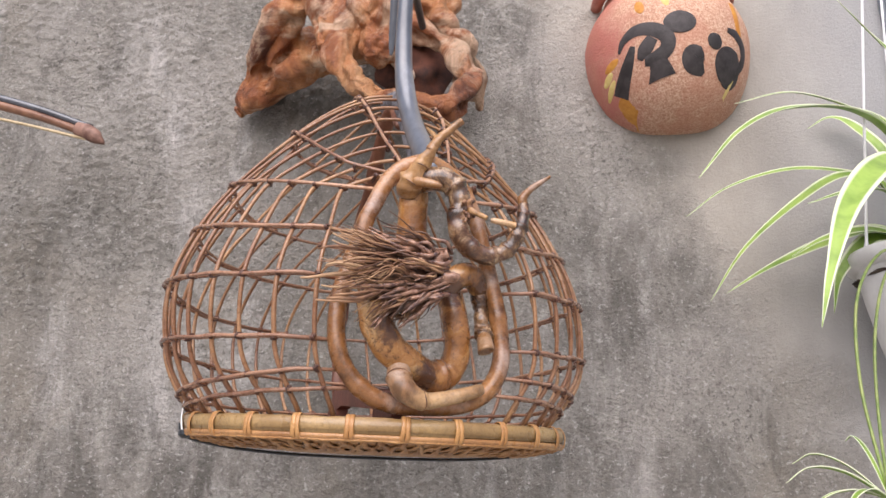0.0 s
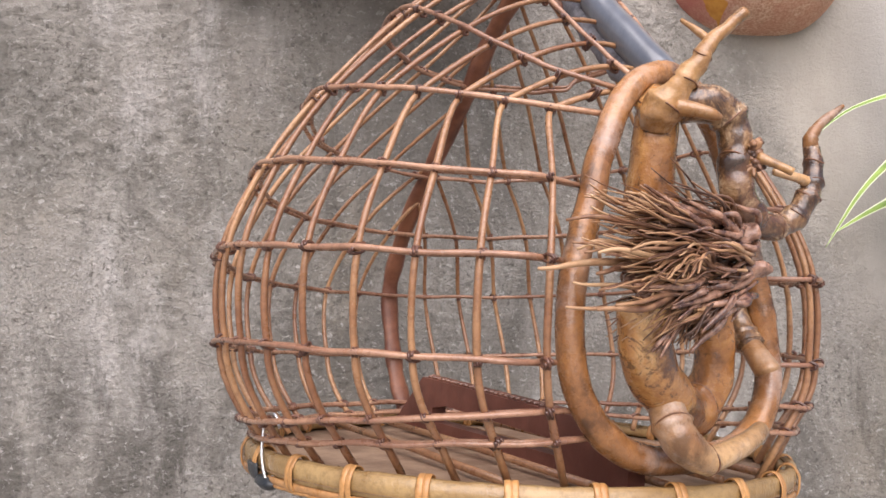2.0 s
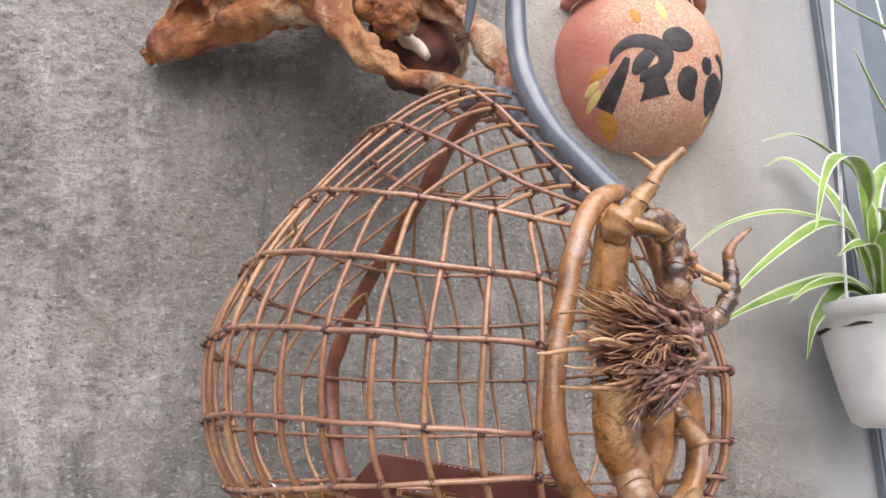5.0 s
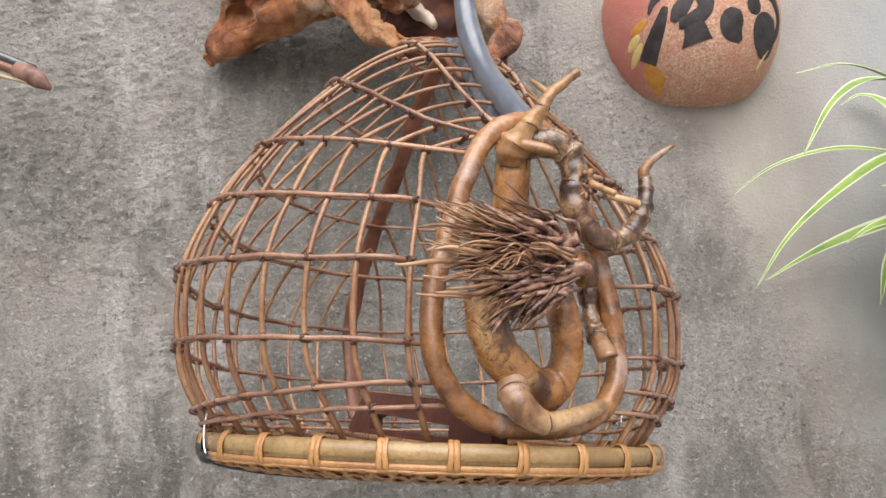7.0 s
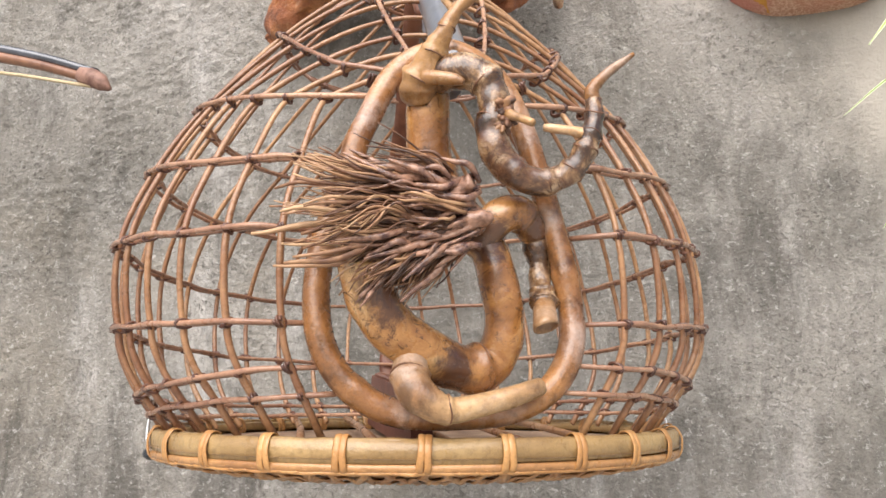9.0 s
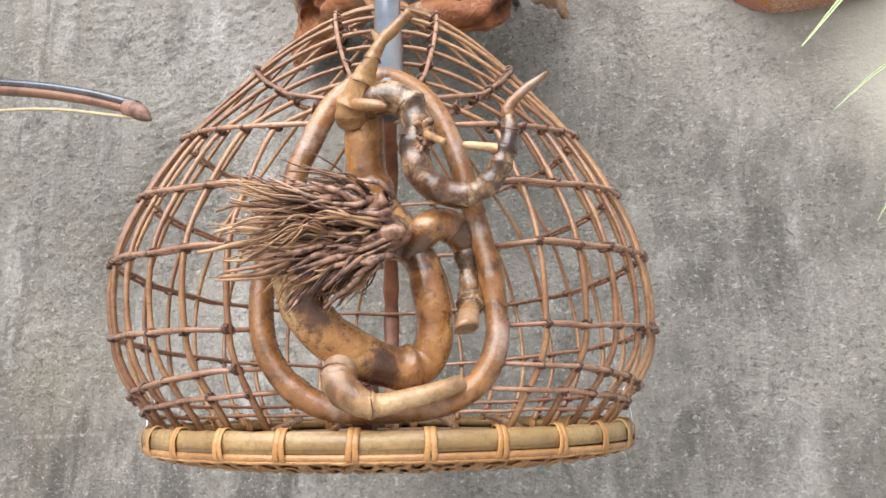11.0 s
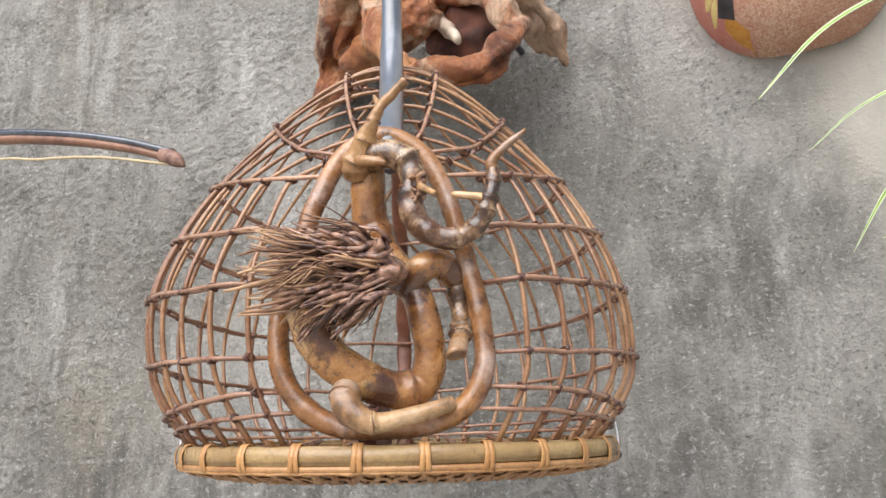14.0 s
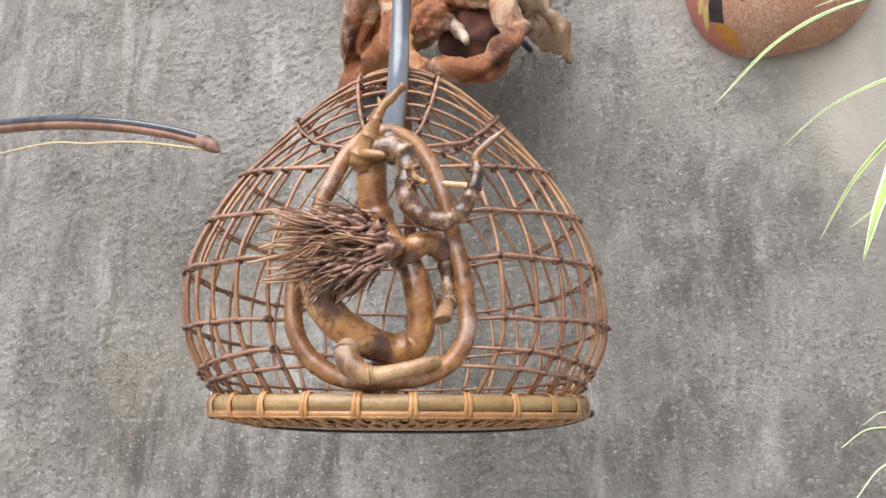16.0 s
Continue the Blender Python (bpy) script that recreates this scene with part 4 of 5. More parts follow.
limb(bm, [(-0.0036, -0.1395, 0.2015, 0.0024), (-0.0058, -0.133, 0.2080, 0.0017), (-0.0079, -0.1255, 0.2144, 0.0011)], 7, 5)
part("twig", bm, PALE_CANE, antler)
bm = bmesh.new()
limb(bm, [(-0.0165, -0.132, 0.1725, 0.0042), (-0.0110, -0.138, 0.1705, 0.0036), (-0.0055, -0.1415, 0.1690, 0.0030), (-0.0010, -0.1435, 0.1672, 0.0012)], 10, 5, wob=0.2)
part("side_stub", bm, PALE_CANE, antler)

# the tuft of roots
rng = random.Random(4)
KNOTTY = plain_material("knotty_root", (0.075, 0.028, 0.020), (0.40, 0.215, 0.135), 120, 0.26, bump=0.6, coat=0.8)
bm = bmesh.new()
ball(bm, (-0.028, -0.148, 0.099), 0.019, (1.15, 0.66, 0.92), 0.7, 40, 4)
ball(bm, (-0.012, -0.152, 0.105), 0.0135, (1.1, 0.70, 0.95), 0.6, 60, 4)
limb(bm, [(0.004, -0.132, 0.106, 0.0085), (-0.002, -0.143, 0.106, 0.0090), (-0.010, -0.151, 0.104, 0.0100)], 14, 6, wob=0.3)
knob = part("root_knob", bm, KNOTTY, figure, "dark knotted root crown")
# two ear-like knobs
for rows in ([(-0.012, -0.153, 0.108, 0.0050), (-0.008, -0.159, 0.1135, 0.0050), (-0.0035, -0.163, 0.1165, 0.0048), (-0.0015, -0.1645, 0.1175, 0.0030)],
             [(-0.010, -0.156, 0.100, 0.0045), (-0.003, -0.161, 0.1005, 0.0040), (0.004, -0.163, 0.1020, 0.0034), (0.0065, -0.163, 0.1035, 0.0018)]):
    bm = bmesh.new()
    limb(bm, rows, 12, 6, wob=0.7, wob_scale=210)
    part("knob", bm, KNOTTY, figure)
# stout roots that wind over the crown
bm = bmesh.new()
for k in range(95):
    z0 = 0.104 + 0.0145 * math.sin(k * 2.4)
    s0 = Vector((0.003 - 0.034 * rng.random(), -0.1585 + rng.uniform(-0.0055, 0.006), z0))
    ln = rng.uniform(0.014, 0.032)
    lean = radians(float(np.interp(z0, [0.089, 0.100, 0.119], [-34, -10, 10])) + rng.uniform(-22, 22))
    s1 = s0 + Vector((-ln * math.cos(lean), rng.uniform(-0.005, 0.005), ln * math.sin(lean)))
    r = rng.uniform(0.0007, 0.0016)
    bow = Vector((0, rng.uniform(-0.0045, -0.0005), rng.uniform(-0.003, 0.003)))
    limb(bm, [(*s0, r * 0.9), (*(s0.lerp(s1, 0.33) + bow), r * 1.1), (*(s0.lerp(s1, 0.7) + bow * 0.4), r * 0.8), (*s1, r * 0.35)], 7, 6, wob=0.16, wob_scale=200)
tagged(part("stout_roots", bm, KNOTTY, figure, "glossy reddish roots over the crown"), kind="stuff")
bm = bmesh.new()
for g in range(96):
    z0 = rng.uniform(0.087, 0.121)
    root = Vector((-0.002 - 0.036 * rng.random(), -0.156 + rng.uniform(-0.008, 0.012), z0))
    lean0 = float(np.interp(z0, [0.089, 0.097, 0.106, 0.119], [-40, -16, -3, 7])) + rng.uniform(-15, 15)
    reach0 = float(np.interp(z0, [0.089, 0.099, 0.119], [0.022, 0.036, 0.038])) * rng.uniform(0.5, 1.2)
    strands, thick = 10, 0.00052
    if g < 18:
        root.x, reach0, strands, thick = -0.036, rng.uniform(0.042, 0.062), 1, 0.0009
        lean0 = rng.uniform(-16, 3)
    depth, bow_y, bow_z, at = rng.uniform(-0.008, 0.009), rng.uniform(-0.005, 0.001), rng.uniform(-0.004, 0.005), rng.uniform(0.3, 0.7)
    for k in range(strands):
        start = root + Vector((rng.gauss(0, 0.0020), rng.gauss(0, 0.0014), rng.gauss(0, 0.0014)))
        lean, reach = radians(lean0 + rng.gauss(0, 6)), reach0 * rng.uniform(0.5, 1.1)
        end = start + Vector((-reach * math.cos(lean), depth + rng.gauss(0, 0.0012), reach * math.sin(lean)))
        mid = start.lerp(end, at) + Vector((0, bow_y, bow_z)) + Vector((0, rng.gauss(0, 0.0007), rng.gauss(0, 0.0007)))
        r = thick * rng.uniform(0.6, 1.7)
        line = spline([(*start, r * 1.3), (*mid, r), (*end, r * 0.5)], 5)
        wig = rng.uniform(0, 9)
        for j, q in enumerate(line):
            q[1] += 0.0006 * math.sin(j * 0.9 + wig)
            q[2] += 0.0006 * math.cos(j * 0.8 + wig)
        tube(bm, line, [q[3] for q in line], 5)
for k in range(420):
    t = rng.random()
    start = Vector((-0.004 - 0.040 * t, -0.153 + rng.uniform(-0.006, 0.012), 0.093 - 0.008 * t + rng.uniform(-0.006, 0.005)))
    ln, a = rng.uniform(0.010, 0.019), radians(rng.uniform(12, 62))
    end = start + Vector((-ln * math.cos(a), rng.uniform(-0.002, 0.008), -ln * math.sin(a)))
    mid = (start + end) / 2 + Vector((rng.uniform(-0.002, 0.002), -0.003, 0.001))
    line = spline([(*start, 0.0007), (*mid, 0.0005), (*end, 0.0002)], 4)
    tube(bm, line, [q[3] for q in line], 4)
tagged(part("root_tuft", bm, ROOTS, figure, "swept tuft of dry brown roots"), kind="stuff")

# peg on which the horn hangs
peg_top = CAGE @ Vector((0, 0.002, 0.437))
bm = bmesh.new()
tube(bm, spline([(peg_top.x, 1.02, peg_top.z + 0.03), (peg_top.x, 0.9, peg_top.z + 0.015), (peg_top.x, peg_top.y, peg_top.z), (peg_top.x, peg_top.y - 0.02, peg_top.z + 0.002), (peg_top.x, peg_top.y - 0.026, peg_top.z + 0.02)], 5), 0.004, 10)
solid("wall_hook", bm, PEG, "black iron hook in the wall above the cage", "hook", smooth=True)

# ---- driftwood ----
drift = bmesh.new()


def drift_limb(rows, strands=4, seed=0.0):
    """A gnarled limb of twisted strands along rows of x, y, z, radius."""
    both = spline(rows, 8)
    for k in range(strands):
        line, rad = [], []
        for j, q in enumerate(both):
            a = 2 * math.pi * k / strands + j * 0.09 + seed
            tan = Vector(both[min(j + 1, len(both) - 1)][:3]) - Vector(both[max(j - 1, 0)][:3])
            side = tan.orthogonal().normalized()
            other = tan.cross(side).normalized()
            off = 0.52 + 0.30 * noise.noise(Vector((j * 0.17, k * 3.1, seed)))
            p = Vector(q[:3]) + (side * math.cos(a) + other * math.sin(a)) * q[3] * off
            line.append(p)
            rad.append(q[3] * (0.56 + 0.22 * noise.noise(Vector((j * 0.23 + 7, k * 2.3, seed)))))
        tube(drift, line, rad, 12, wob=0.2, wob_scale=50)


drift_limb([(-0.353, 0.984, 1.706, 0.011), (-0.335, 0.966, 1.716, 0.016), (-0.295, 0.942, 1.726, 0.017), (-0.245, 0.914, 1.738, 0.019), (-0.20, 0.885, 1.736, 0.023), (-0.165, 0.865, 1.726, 0.024)], 4, 1.0)
drift_limb([(-0.340, 0.965, 1.722, 0.010), (-0.308, 0.925, 1.768, 0.013), (-0.272, 0.892, 1.800, 0.014), (-0.225, 0.872, 1.790, 0.018), (-0.19, 0.862, 1.758, 0.019)], 4, 2.0)
drift_limb([(-0.325, 0.985, 1.730, 0.014), (-0.29, 0.962, 1.755, 0.024), (-0.25, 0.945, 1.772, 0.030), (-0.20, 0.935, 1.775, 0.034), (-0.15, 0.94, 1.775, 0.03)], 5, 2.5)
drift_limb([(-0.30, 0.93, 1.742, 0.007), (-0.265, 0.905, 1.775, 0.007), (-0.24, 0.885, 1.792, 0.008)], 3, 2.8)
drift_limb([(-0.20, 0.90, 1.86, 0.022), (-0.197, 0.875, 1.80, 0.017), (-0.195, 0.852, 1.745, 0.017), (-0.190, 0.83, 1.695, 0.017), (-0.165, 0.805, 1.653, 0.013), (-0.125, 0.78, 1.615, 0.011), (-0.085, 0.764, 1.590, 0.011)], 4, 3.0)
drift_limb([(-0.235, 0.868, 1.795, 0.012), (-0.215, 0.850, 1.755, 0.013), (-0.200, 0.842, 1.715, 0.013)], 4, 3.5)
drift_limb([(-0.175, 0.86, 1.775, 0.018), (-0.14, 0.842, 1.748, 0.022), (-0.10, 0.835, 1.724, 0.016), (-0.066, 0.825, 1.697, 0.015), (-0.046, 0.808, 1.657, 0.014), (-0.046, 0.785, 1.618, 0.013), (-0.065, 0.767, 1.592, 0.012), (-0.09, 0.764, 1.589, 0.011)], 4, 4.0)
drift_limb([(-0.075, 0.86, 1.72, 0.020), (-0.062, 0.905, 1.728, 0.024), (-0.050, 0.95, 1.720, 0.020), (-0.044, 0.972, 1.706, 0.012), (-0.041, 0.985, 1.697, 0.004)], 4, 5.0)
drift_limb([(-0.155, 0.845, 1.725, 0.014), (-0.148, 0.825, 1.705, 0.016)], 5, 6.0)
drift_limb([(-0.13, 0.88, 1.86, 0.026), (-0.12, 0.86, 1.81, 0.024), (-0.11, 0.85, 1.76, 0.020)], 4, 7.0)
drift_limb([(-0.18, 0.93, 1.80, 0.03), (-0.15, 1.0, 1.80, 0.03)], 3, 8.0)
drift_limb([(-0.09, 0.90, 1.86, 0.02), (-0.085, 0.88, 1.80, 0.018), (-0.08, 0.86, 1.74, 0.018)], 4, 9.0)
driftwood = thing("driftwood", Matrix.Translation((0, 0, 0)), "gnarled orange-brown varnished driftwood root mounted on the wall", "driftwood")
root_wood = part("trunk", drift, DRIFT, driftwood)
mod = root_wood.modifiers.new("blend", "REMESH")
mod.mode, mod.voxel_size, mod.use_smooth_shade = "VOXEL", 0.0026, True
sm = root_wood.modifiers.new("soft", "SMOOTH")
sm.factor, sm.iterations = 0.5, 3
ridges = bpy.data.textures.new("ridges", "MUSGRAVE")
ridges.musgrave_type, ridges.noise_scale, ridges.octaves, ridges.lacunarity = "RIDGED_MULTIFRACTAL", 0.055, 4.0, 2.2
dp = root_wood.modifiers.new("gnarl", "DISPLACE")
dp.texture, dp.strength, dp.mid_level, dp.texture_coords = ridges, -0.010, 0.6, "LOCAL"
clouds = bpy.data.textures.new("knots", "CLOUDS")
clouds.noise_scale, clouds.noise_depth = 0.020, 5
dq = root_wood.modifiers.new("knots", "DISPLACE")
dq.texture, dq.strength, dq.mid_level, dq.texture_coords = clouds, 0.007, 0.5, "LOCAL"
# solid ball set into the hood; its dark colour stands for the hollow's shade
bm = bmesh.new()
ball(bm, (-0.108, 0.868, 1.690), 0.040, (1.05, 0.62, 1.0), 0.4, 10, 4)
part("hollow", bm, HOLLOW_SHADE, driftwood, "dark brown ball painted as the shaded hollow")
bm = bmesh.new()
ball(bm, (-0.139, 0.812, 1.687), 0.0175, (1.05, 0.9, 0.95), 0.3, 60, 5)
for v in bm.verts:
    d = v.co - Vector((-0.139, 0.812, 1.687))
    v.co += d * (0.16 * abs(noise.noise(v.co * 190)) + 0.08 * noise.noise(v.co * 420))
part("burl", bm, DRIFT, driftwood, "round warty burl on the root")
bm = bmesh.new()
limb(bm, [(-0.146, 0.868, 1.722, 0.006), (-0.136, 0.852, 1.706, 0.0085), (-0.120, 0.838, 1.683, 0.0070), (-0.106, 0.826, 1.662, 0.0035)], 12, 6, wob=0.5, wob_scale=70)
part("splinter", bm, plain_material("bleached_wood", (0.46, 0.36, 0.27), (0.68, 0.57, 0.45), 40, 0.7, bump=0.5), driftwood, "pale bleached splinter")

# ---- wall jar ----
JX, JZ = 0.196, 1.664
jar = thing("wall_jar", Matrix.Translation((JX, 1.0, JZ)), "half clay jar with black painted lettering hung on the wall", "jar")
PROFILE = [(0.001, 0.0), (0.031, 0.002), (0.055, 0.011), (0.077, 0.032), (0.093, 0.064), (0.1005, 0.100), (0.101, 0.132), (0.094, 0.160), (0.084, 0.180), (0.077, 0.191), (0.075, 0.202)]
prof = spline([(r, z * 0.9) for r, z in PROFILE], 5)


def jar_r(z):
    return float(np.interp(z, [q[1] for q in prof], [q[0] for q in prof]))


bm = bmesh.new()
lathe(bm, [tuple(q) for q in prof], 40, math.pi, 2 * math.pi)
jar_body = part("body", bm, JAR, jar)
bm = bmesh.new()
lip = [(0.084 * math.cos(math.pi + math.pi * k / 30), 0.084 * math.sin(math.pi + math.pi * k / 30), 0.184) for k in range(31)]
tube(bm, lip, 0.0075, 10)
part("lip", bm, CLAY, jar, "rolled pinkish clay lip")


def on_jar(x, z, out):
    r = jar_r(min(max(z, 0.004), 0.21))
    a = max(-1.45, min(1.45, x / max(r, 0.03)))
    d = Vector((math.sin(a), -math.cos(a), 0))
    return d * (r + out) + Vector((0, 0, z))


def brush(rows, out=0.0012, per=6):
    """A painted stroke: rows of x, z, width in millimetres about the jar's middle."""
    bm = bmesh.new()
    both = spline(rows, per)
    left, right = [], []
    cols = []
    for k, q in enumerate(both):
        a, b = both[max(k - 1, 0)], both[min(k + 1, len(both) - 1)]
        dx, dz = b[0] - a[0], b[1] - a[1]
        n = math.hypot(dx, dz) or 1
        col = []
        for s in (-0.5, -0.25, 0, 0.25, 0.5):
            x, z = (q[0] - dz / n * q[2] * s) / 1000, (q[1] + dx / n * q[2] * s) / 1000
            col.append(bm.verts.new(on_jar(x, z, out - (0.0008 if abs(s) == 0.5 else 0))))
        cols.append(col)
    for a, b in zip(cols, cols[1:]):
        for k in range(4):
            bm.faces.new((a[k], a[k + 1], b[k + 1], b[k]))
    return bm


def blob(x, z, w, h, tilt=0):
    """An oval spot as a stroke."""
    t = radians(tilt)
    return [(x + s * h / 2 * math.sin(t), z + s * h / 2 * math.cos(t), w * math.sqrt(max(0.02, 1 - s * s))) for s in (-1, -0.9, -0.6, -0.2, 0.2, 0.6, 0.9, 1)]


strokes = [
    [(-27, 99, 6), (-32, 79, 13), (-42, 46, 22)],
    [(-41, 96, 3), (-36, 110, 8), (-24, 119, 12), (-9, 116, 14), (3, 103, 15), (3, 87, 14), (-6, 77, 14), (-16, 76, 10)],
    [(-9, 104, 12), (-16, 90, 15), (-21, 79, 6)],
    [(-7, 80, 15), (-3, 65, 20), (-1, 52, 27)],
    blob(15, 122, 32, 32),
    [(34, 82, 8), (26, 77, 17), (27, 66, 17), (34, 55, 4)],
    blob(46, 98, 13, 20, 25),
    blob(62, 71, 29, 45, 25),
    [(60, 118, 4), (72, 116, 8), (82, 104, 9), (83, 88, 8), (77, 74, 6), (71, 68, 4)],
]
for rows in strokes:
    part("letter_stroke", brush([(x * 1.34 - 20, (z - 85) * 0.88 + 65, w * (1.18 if x < 25 else 1.5)) for x, z, w in rows]), INK, jar_body, "black brushed letter stroke")
for rows in (blob(-88, 66, 11, 24, 75), [(-78, 30, 16), (-68, 18, 17), (-54, 8, 14)], [(78, 140, 12), (80, 120, 12), (84, 88, 10)], blob(-45, 126, 12, 20, -10)):
    part("orange_patch", brush(rows, 0.0007), ORANGE, jar_body)
for rows in (blob(-96, 54, 11, 20, 65), blob(-93, 42, 11, 24, 50), blob(-15, 133, 10, 26, -8), [(72, 42, 7), (60, 22, 5)]):
    part("yellow_patch", brush(rows, 0.0007), YELLOW, jar_body)

# ---- bow on the wall ----
bow = thing("bow", Matrix.Translation((-0.009, 0, 0)), "dark lacquered wooden bow with a straw-coloured string", "bow")
arc = [(-0.484, 0.885, 1.641), (-0.56, 0.885, 1.670), (-0.66, 0.885, 1.699), (-0.78, 0.885, 1.724), (-0.92, 0.885, 1.740), (-1.08, 0.885, 1.745), (-1.25, 0.885, 1.722), (-1.40, 0.885, 1.68)]
both = spline(arc, 8)
n = len(both)
for name, dz, mat, r in (("back", 0.0035, BOWTOP, 0.0085), ("belly", -0.0050, BOWRED, 0.0080)):
    bm = bmesh.new()
    tube(bm, [(q[0], q[1], q[2] + dz) for q in both], [r * (0.72 + 0.28 * math.sin(math.pi * k / (n - 1))) for k in range(n)], 12, flat=0.75, flat_way=(0, 0, 1))
    part(name, bm, mat, bow, "black lacquered back" if name == "back" else "red-brown wooden belly")
bm = bmesh.new()
tube(bm, [(-0.500, 0.885, 1.645), (-0.488, 0.885, 1.639), (-0.478, 0.885, 1.633), (-0.466, 0.884, 1.624)], [0.0085, 0.0105, 0.0085, 0.002], 10, wob=0.2)
part("nock", bm, plain_material("frayed_wood", (0.14, 0.068, 0.05), (0.30, 0.17, 0.125), 80, 0.6), bow, "wrapped reddish tip")
bm = bmesh.new()
tube(bm, spline([(-0.488, 0.884, 1.630), (-0.60, 0.884, 1.660), (-0.70, 0.884, 1.676), (-0.85, 0.884, 1.692), (-1.40, 0.884, 1.67)], 6), 0.0018, 6)
part("string", bm, STRING, bow)
bm = bmesh.new()
tube(bm, [(-1.2, 1.03, 1.70), (-1.2, 0.86, 1.705)], 0.006, 8)
solid("bow_peg", bm, PEG, "black iron peg holding the bow", "peg", smooth=True)

# ---- hanging spider plant ----
PX, PY, PZ = 0.428, 0.915, 1.475
planter = thing("hanging_planter", Matrix.Translation((PX, PY, PZ)), "white plastic hanging pot on thin white cords", "planter")
bm = bmesh.new()
lathe(bm, [(0.001, -0.125), (0.035, -0.124), (0.045, -0.118), (0.052, -0.09), (0.0605, -0.045), (0.066, -0.008), (0.066, 0.0), (0.062, 0.0), (0.058, -0.03), (0.001, -0.03)], 48)
pot = part("pot", bm, POT, planter)
bm = bmesh.new()
lathe(bm, [(0.0635, -0.0145), (0.074, -0.010), (0.0755, 0.0), (0.073, 0.005), (0.066, 0.005), (0.063, 0.0)], 48)
part("rim", bm, POT, pot)
bm = bmesh.new()
ball(bm, (0, 0, -0.022), 0.058, (1, 1, 0.25), 0.4, 30)
part("soil", bm, SOIL, planter)
for k in range(3):
    a = radians(200 + 120 * k)
    bm = bmesh.new()
    tube(bm, [(0.070 * math.cos(a), 0.070 * math.sin(a), -0.004), (0.068 * math.cos(a), 0.068 * math.sin(a), 0.012), (0.02 * math.cos(a) + 0.02, 0.02 * math.sin(a), 0.50)], [0.004, 0.0016, 0.0014], 6)
    part("cord", bm, WHITEWIRE, planter)
bm = bmesh.new()
tube(bm, [(PX + 0.02, PY, PZ + 0.49), (PX + 0.02, PY, PZ + 0.53), (PX + 0.02, 0.95, PZ + 0.56), (PX + 0.02, 1.02, PZ + 0.56)], 0.003, 8)
solid("planter_hook", bm, PEG, "black iron hook over the hanging pot", "hook", smooth=True)

plant = thing("spider_plant", Matrix.Translation((PX, PY, PZ)), "spider plant with arching green leaves edged in white", "plant")


def leaf(rows, width, parent, face=None, name="leaf"):
    """A strap leaf along rows of world points, keeled along its middle."""
    line = spline(rows, 7)
    bm = bmesh.new()
    uv = bm.loops.layers.uv.new("UVMap")
    cols, n = [], len(line)
    off = parent.matrix_world.translation
    for k, q in enumerate(line):
        p = Vector(q)
        t = k / (n - 1)
        tan = (Vector(line[min(k + 1, n - 1)]) - Vector(line[max(k - 1, 0)])).normalized()
        ref = Vector(face) if face else Vector((0, 0, 1))
        side = tan.cross(ref)
        if side.length < 1e-3:
            side = Vector((0, 1, 0))
        side.normalize()
        nor = side.cross(tan).normalized()
        w = width * (0.55 + 0.45 * math.sin(math.pi * min(1, t * 1.25))) * (1 - max(0, (t - 0.45) / 0.55) ** 1.7) + 0.0004
        cols.append([bm.verts.new(p - off + side * (w * s) + nor * (abs(s) * w * 0.3)) for s in (-0.5, -0.3, 0, 0.3, 0.5)])
    for k in range(n - 1):
        for j in range(4):
            f = bm.faces.new((cols[k][j], cols[k][j + 1], cols[k + 1][j + 1], cols[k + 1][j]))
            for lp, (jj, kk) in zip(f.loops, ((j, k), (j + 1, k), (j + 1, k + 1), (j, k + 1))):
                lp[uv].uv = ((0, 0.2, 0.5, 0.8, 1)[jj], kk / (n - 1))
    ob = part(name, bm, LEAF, parent)
    sol = ob.modifiers.new("thick", "SOLIDIFY")
    sol.thickness = 0.0006
    return ob


C = Vector((PX, PY, PZ + 0.01))


def strap(width, *rows, face=None, start=(0.0, 0.0)):
    """A leaf from the crown through rows of points to its tip."""
    width *= 1.45
    a = C + Vector((start[0], start[1], 0.0))
    return leaf([a, *rows], width, plant, face or (-0.25, -0.65, 0.7))


strap(0.0130, (0.404, 0.885, 1.590), (0.345, 0.83, 1.605), (0.262, 0.765, 1.580), (0.200, 0.715, 1.537), (0.151, 0.676, 1.477))
strap(0.0110, (0.410, 0.900, 1.612), (0.361, 0.88, 1.635), (0.293, 0.85, 1.640), (0.226, 0.821, 1.615))
strap(0.0085, (0.400, 0.912, 1.555), (0.368, 0.91, 1.570), (0.300, 0.90, 1.573), (0.233, 0.90, 1.555), (0.185, 0.90, 1.522))
strap(0.0115, (0.400, 0.908, 1.552), (0.352, 0.895, 1.562), (0.302, 0.90, 1.535), (0.246, 0.91, 1.488), (0.206, 0.918, 1.432))
strap(0.0150, (0.385, 0.918, 1.507), (0.335, 0.932, 1.497), (0.280, 0.945, 1.476), (0.233, 0.955, 1.450))
strap(0.0110, (0.380, 0.905, 1.503), (0.325, 0.895, 1.492), (0.285, 0.885, 1.470))
strap(0.0190, (0.405, 0.870, 1.560), (0.342, 0.78, 1.526), (0.289, 0.73, 1.471), (0.252, 0.69, 1.404), (0.231, 0.67, 1.350), face=(-0.3, -1, 0.3))
strap(0.0120, (0.385, 0.915, 1.500), (0.346, 0.92, 1.463), (0.336, 0.93, 1.420), face=(-0.3, -1, 0.2))
strap(0.0150, (0.490, 0.87, 1.60), (0.480, 0.84, 1.70), (0.410, 0.82, 1.750), (0.320, 0.79, 1.756), (0.241, 0.74, 1.735))
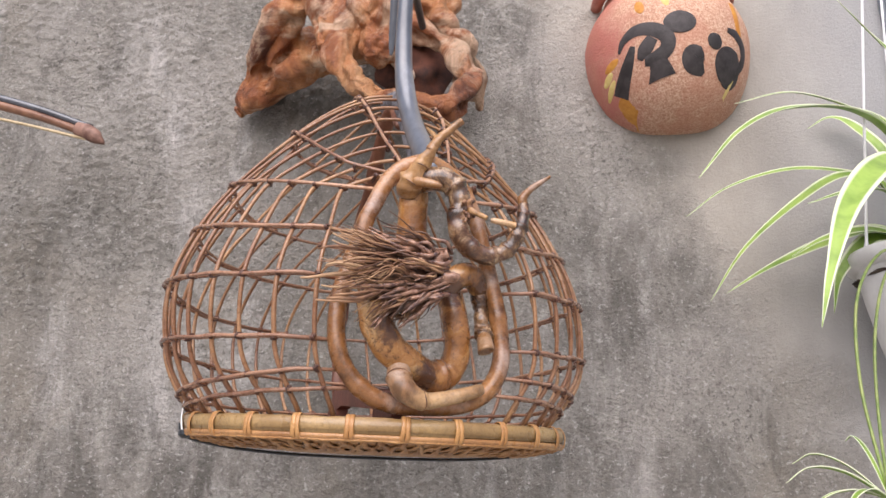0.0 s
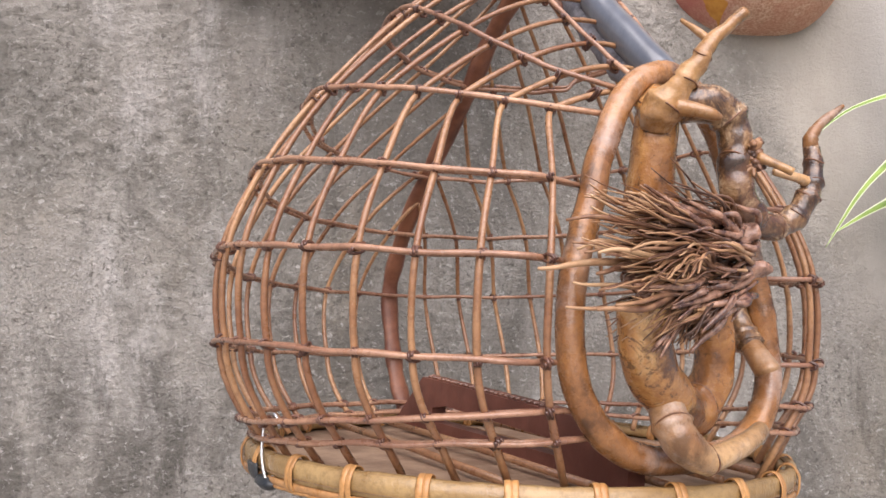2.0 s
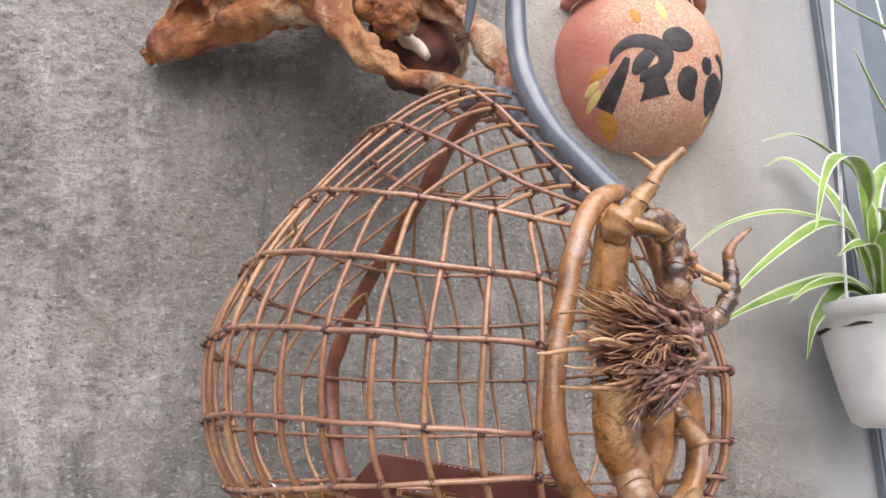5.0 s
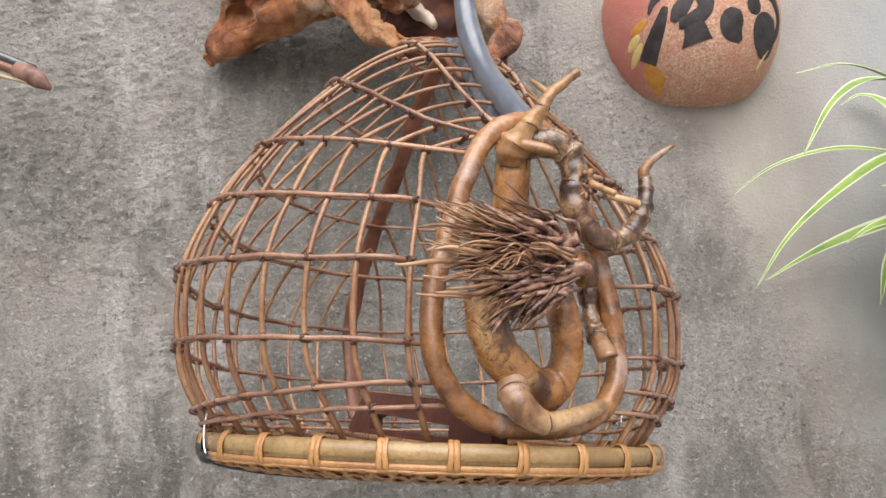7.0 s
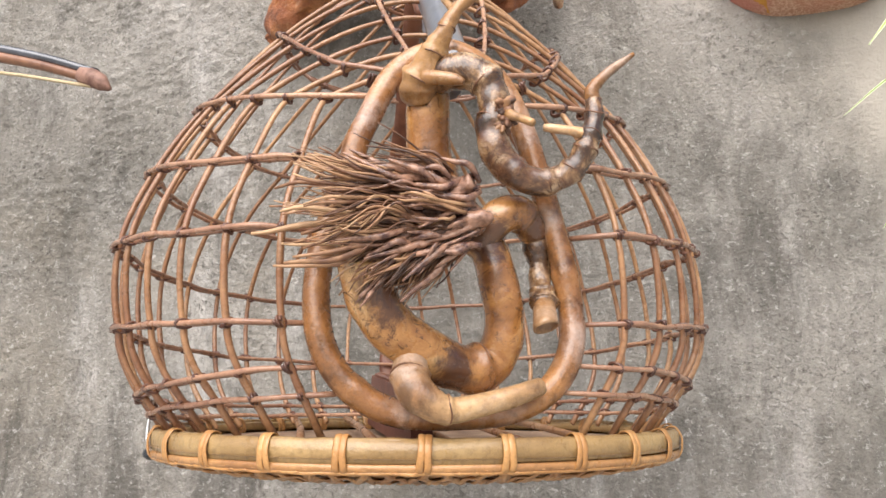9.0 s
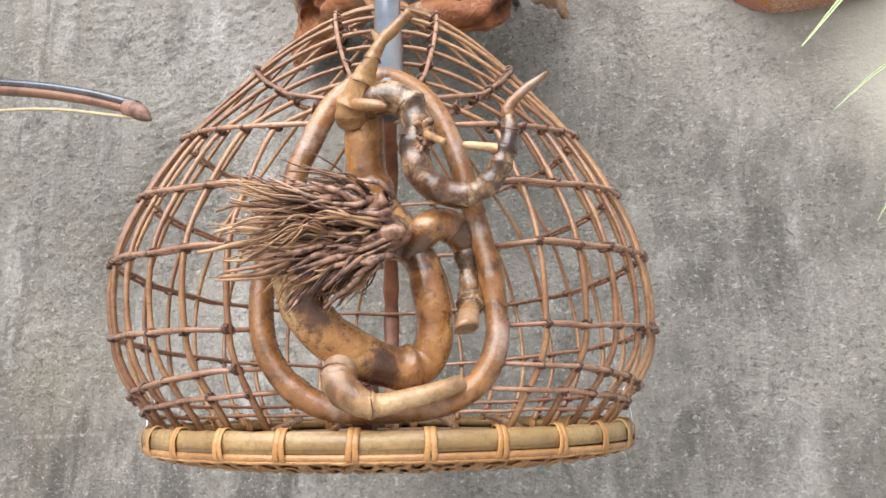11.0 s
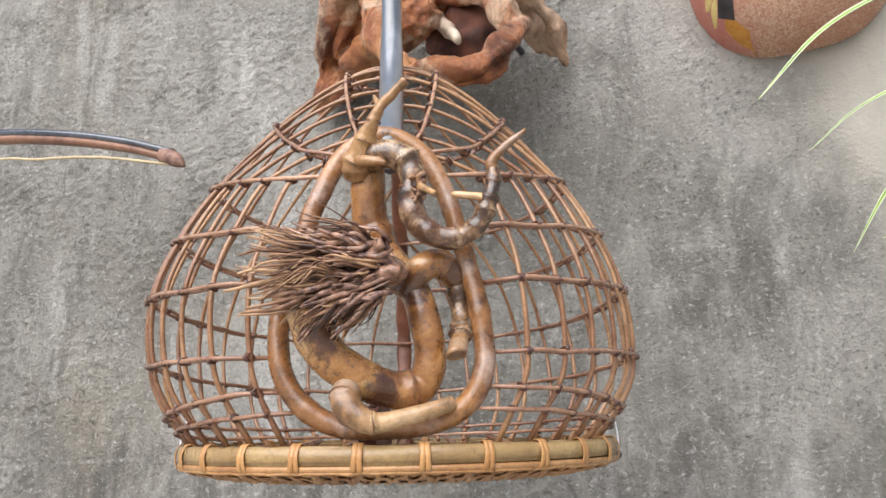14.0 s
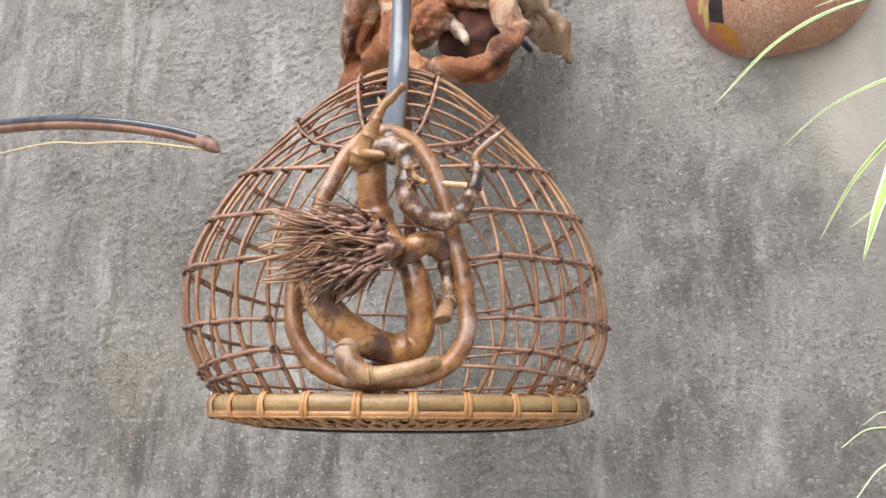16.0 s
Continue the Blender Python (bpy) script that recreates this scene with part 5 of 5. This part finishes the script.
strap(0.0190, (0.465, 0.87, 1.55), (0.440, 0.85, 1.625), (0.383, 0.83, 1.681), (0.333, 0.80, 1.718))
strap(0.0100, (0.430, 0.955, 1.600), (0.405, 0.975, 1.655), (0.380, 0.982, 1.672), (0.354, 0.985, 1.660))
strap(0.0120, (0.385, 0.870, 1.530), (0.330, 0.835, 1.520), (0.279, 0.802, 1.498))
strap(0.0130, (0.440, 0.86, 1.58), (0.445, 0.78, 1.60), (0.440, 0.70, 1.53), (0.435, 0.66, 1.44))
strap(0.0140, (0.470, 0.90, 1.57), (0.53, 0.87, 1.58), (0.60, 0.84, 1.51), (0.64, 0.82, 1.42))
strap(0.0140, (0.465, 0.86, 1.56), (0.52, 0.80, 1.57), (0.57, 0.74, 1.49))
strap(0.0130, (0.45, 0.93, 1.60), (0.50, 0.94, 1.66), (0.56, 0.93, 1.62))

# runner with a plantlet at its end
for rows in ([(0.410, 0.88, 1.46), (0.350, 0.82, 1.455), (0.300, 0.77, 1.40), (0.280, 0.74, 1.32), (0.280, 0.718, 1.235)],
             [(0.410, 0.88, 1.46), (0.356, 0.83, 1.44), (0.318, 0.79, 1.37), (0.302, 0.77, 1.28), (0.300, 0.76, 1.19)]):
    bm = bmesh.new()
    tube(bm, [Vector(q) - Vector((PX, PY, PZ)) for q in map(lambda s: s[:3], spline(rows, 7))], 0.0014, 6)
    part("runner", bm, RUNNER, plant)
B = Vector((0.280, 0.715, 1.225))
for dx, dy, dz, w in ((-0.075, 0.0, 0.012, 0.009), (-0.06, 0.03, 0.028, 0.008), (-0.045, -0.03, -0.018, 0.008), (-0.07, -0.01, -0.02, 0.008), (0.05, -0.03, 0.02, 0.008), (0.06, 0.02, 0.005, 0.008), (0.01, -0.05, 0.025, 0.008), (-0.02, 0.02, 0.045, 0.008)):
    end = B + Vector((dx, dy, dz))
    leaf([B, B.lerp(end, 0.4) + Vector((0, 0, 0.014)), B.lerp(end, 0.75) + Vector((0, 0, 0.014)), end], w, plant, name="plantlet_leaf")
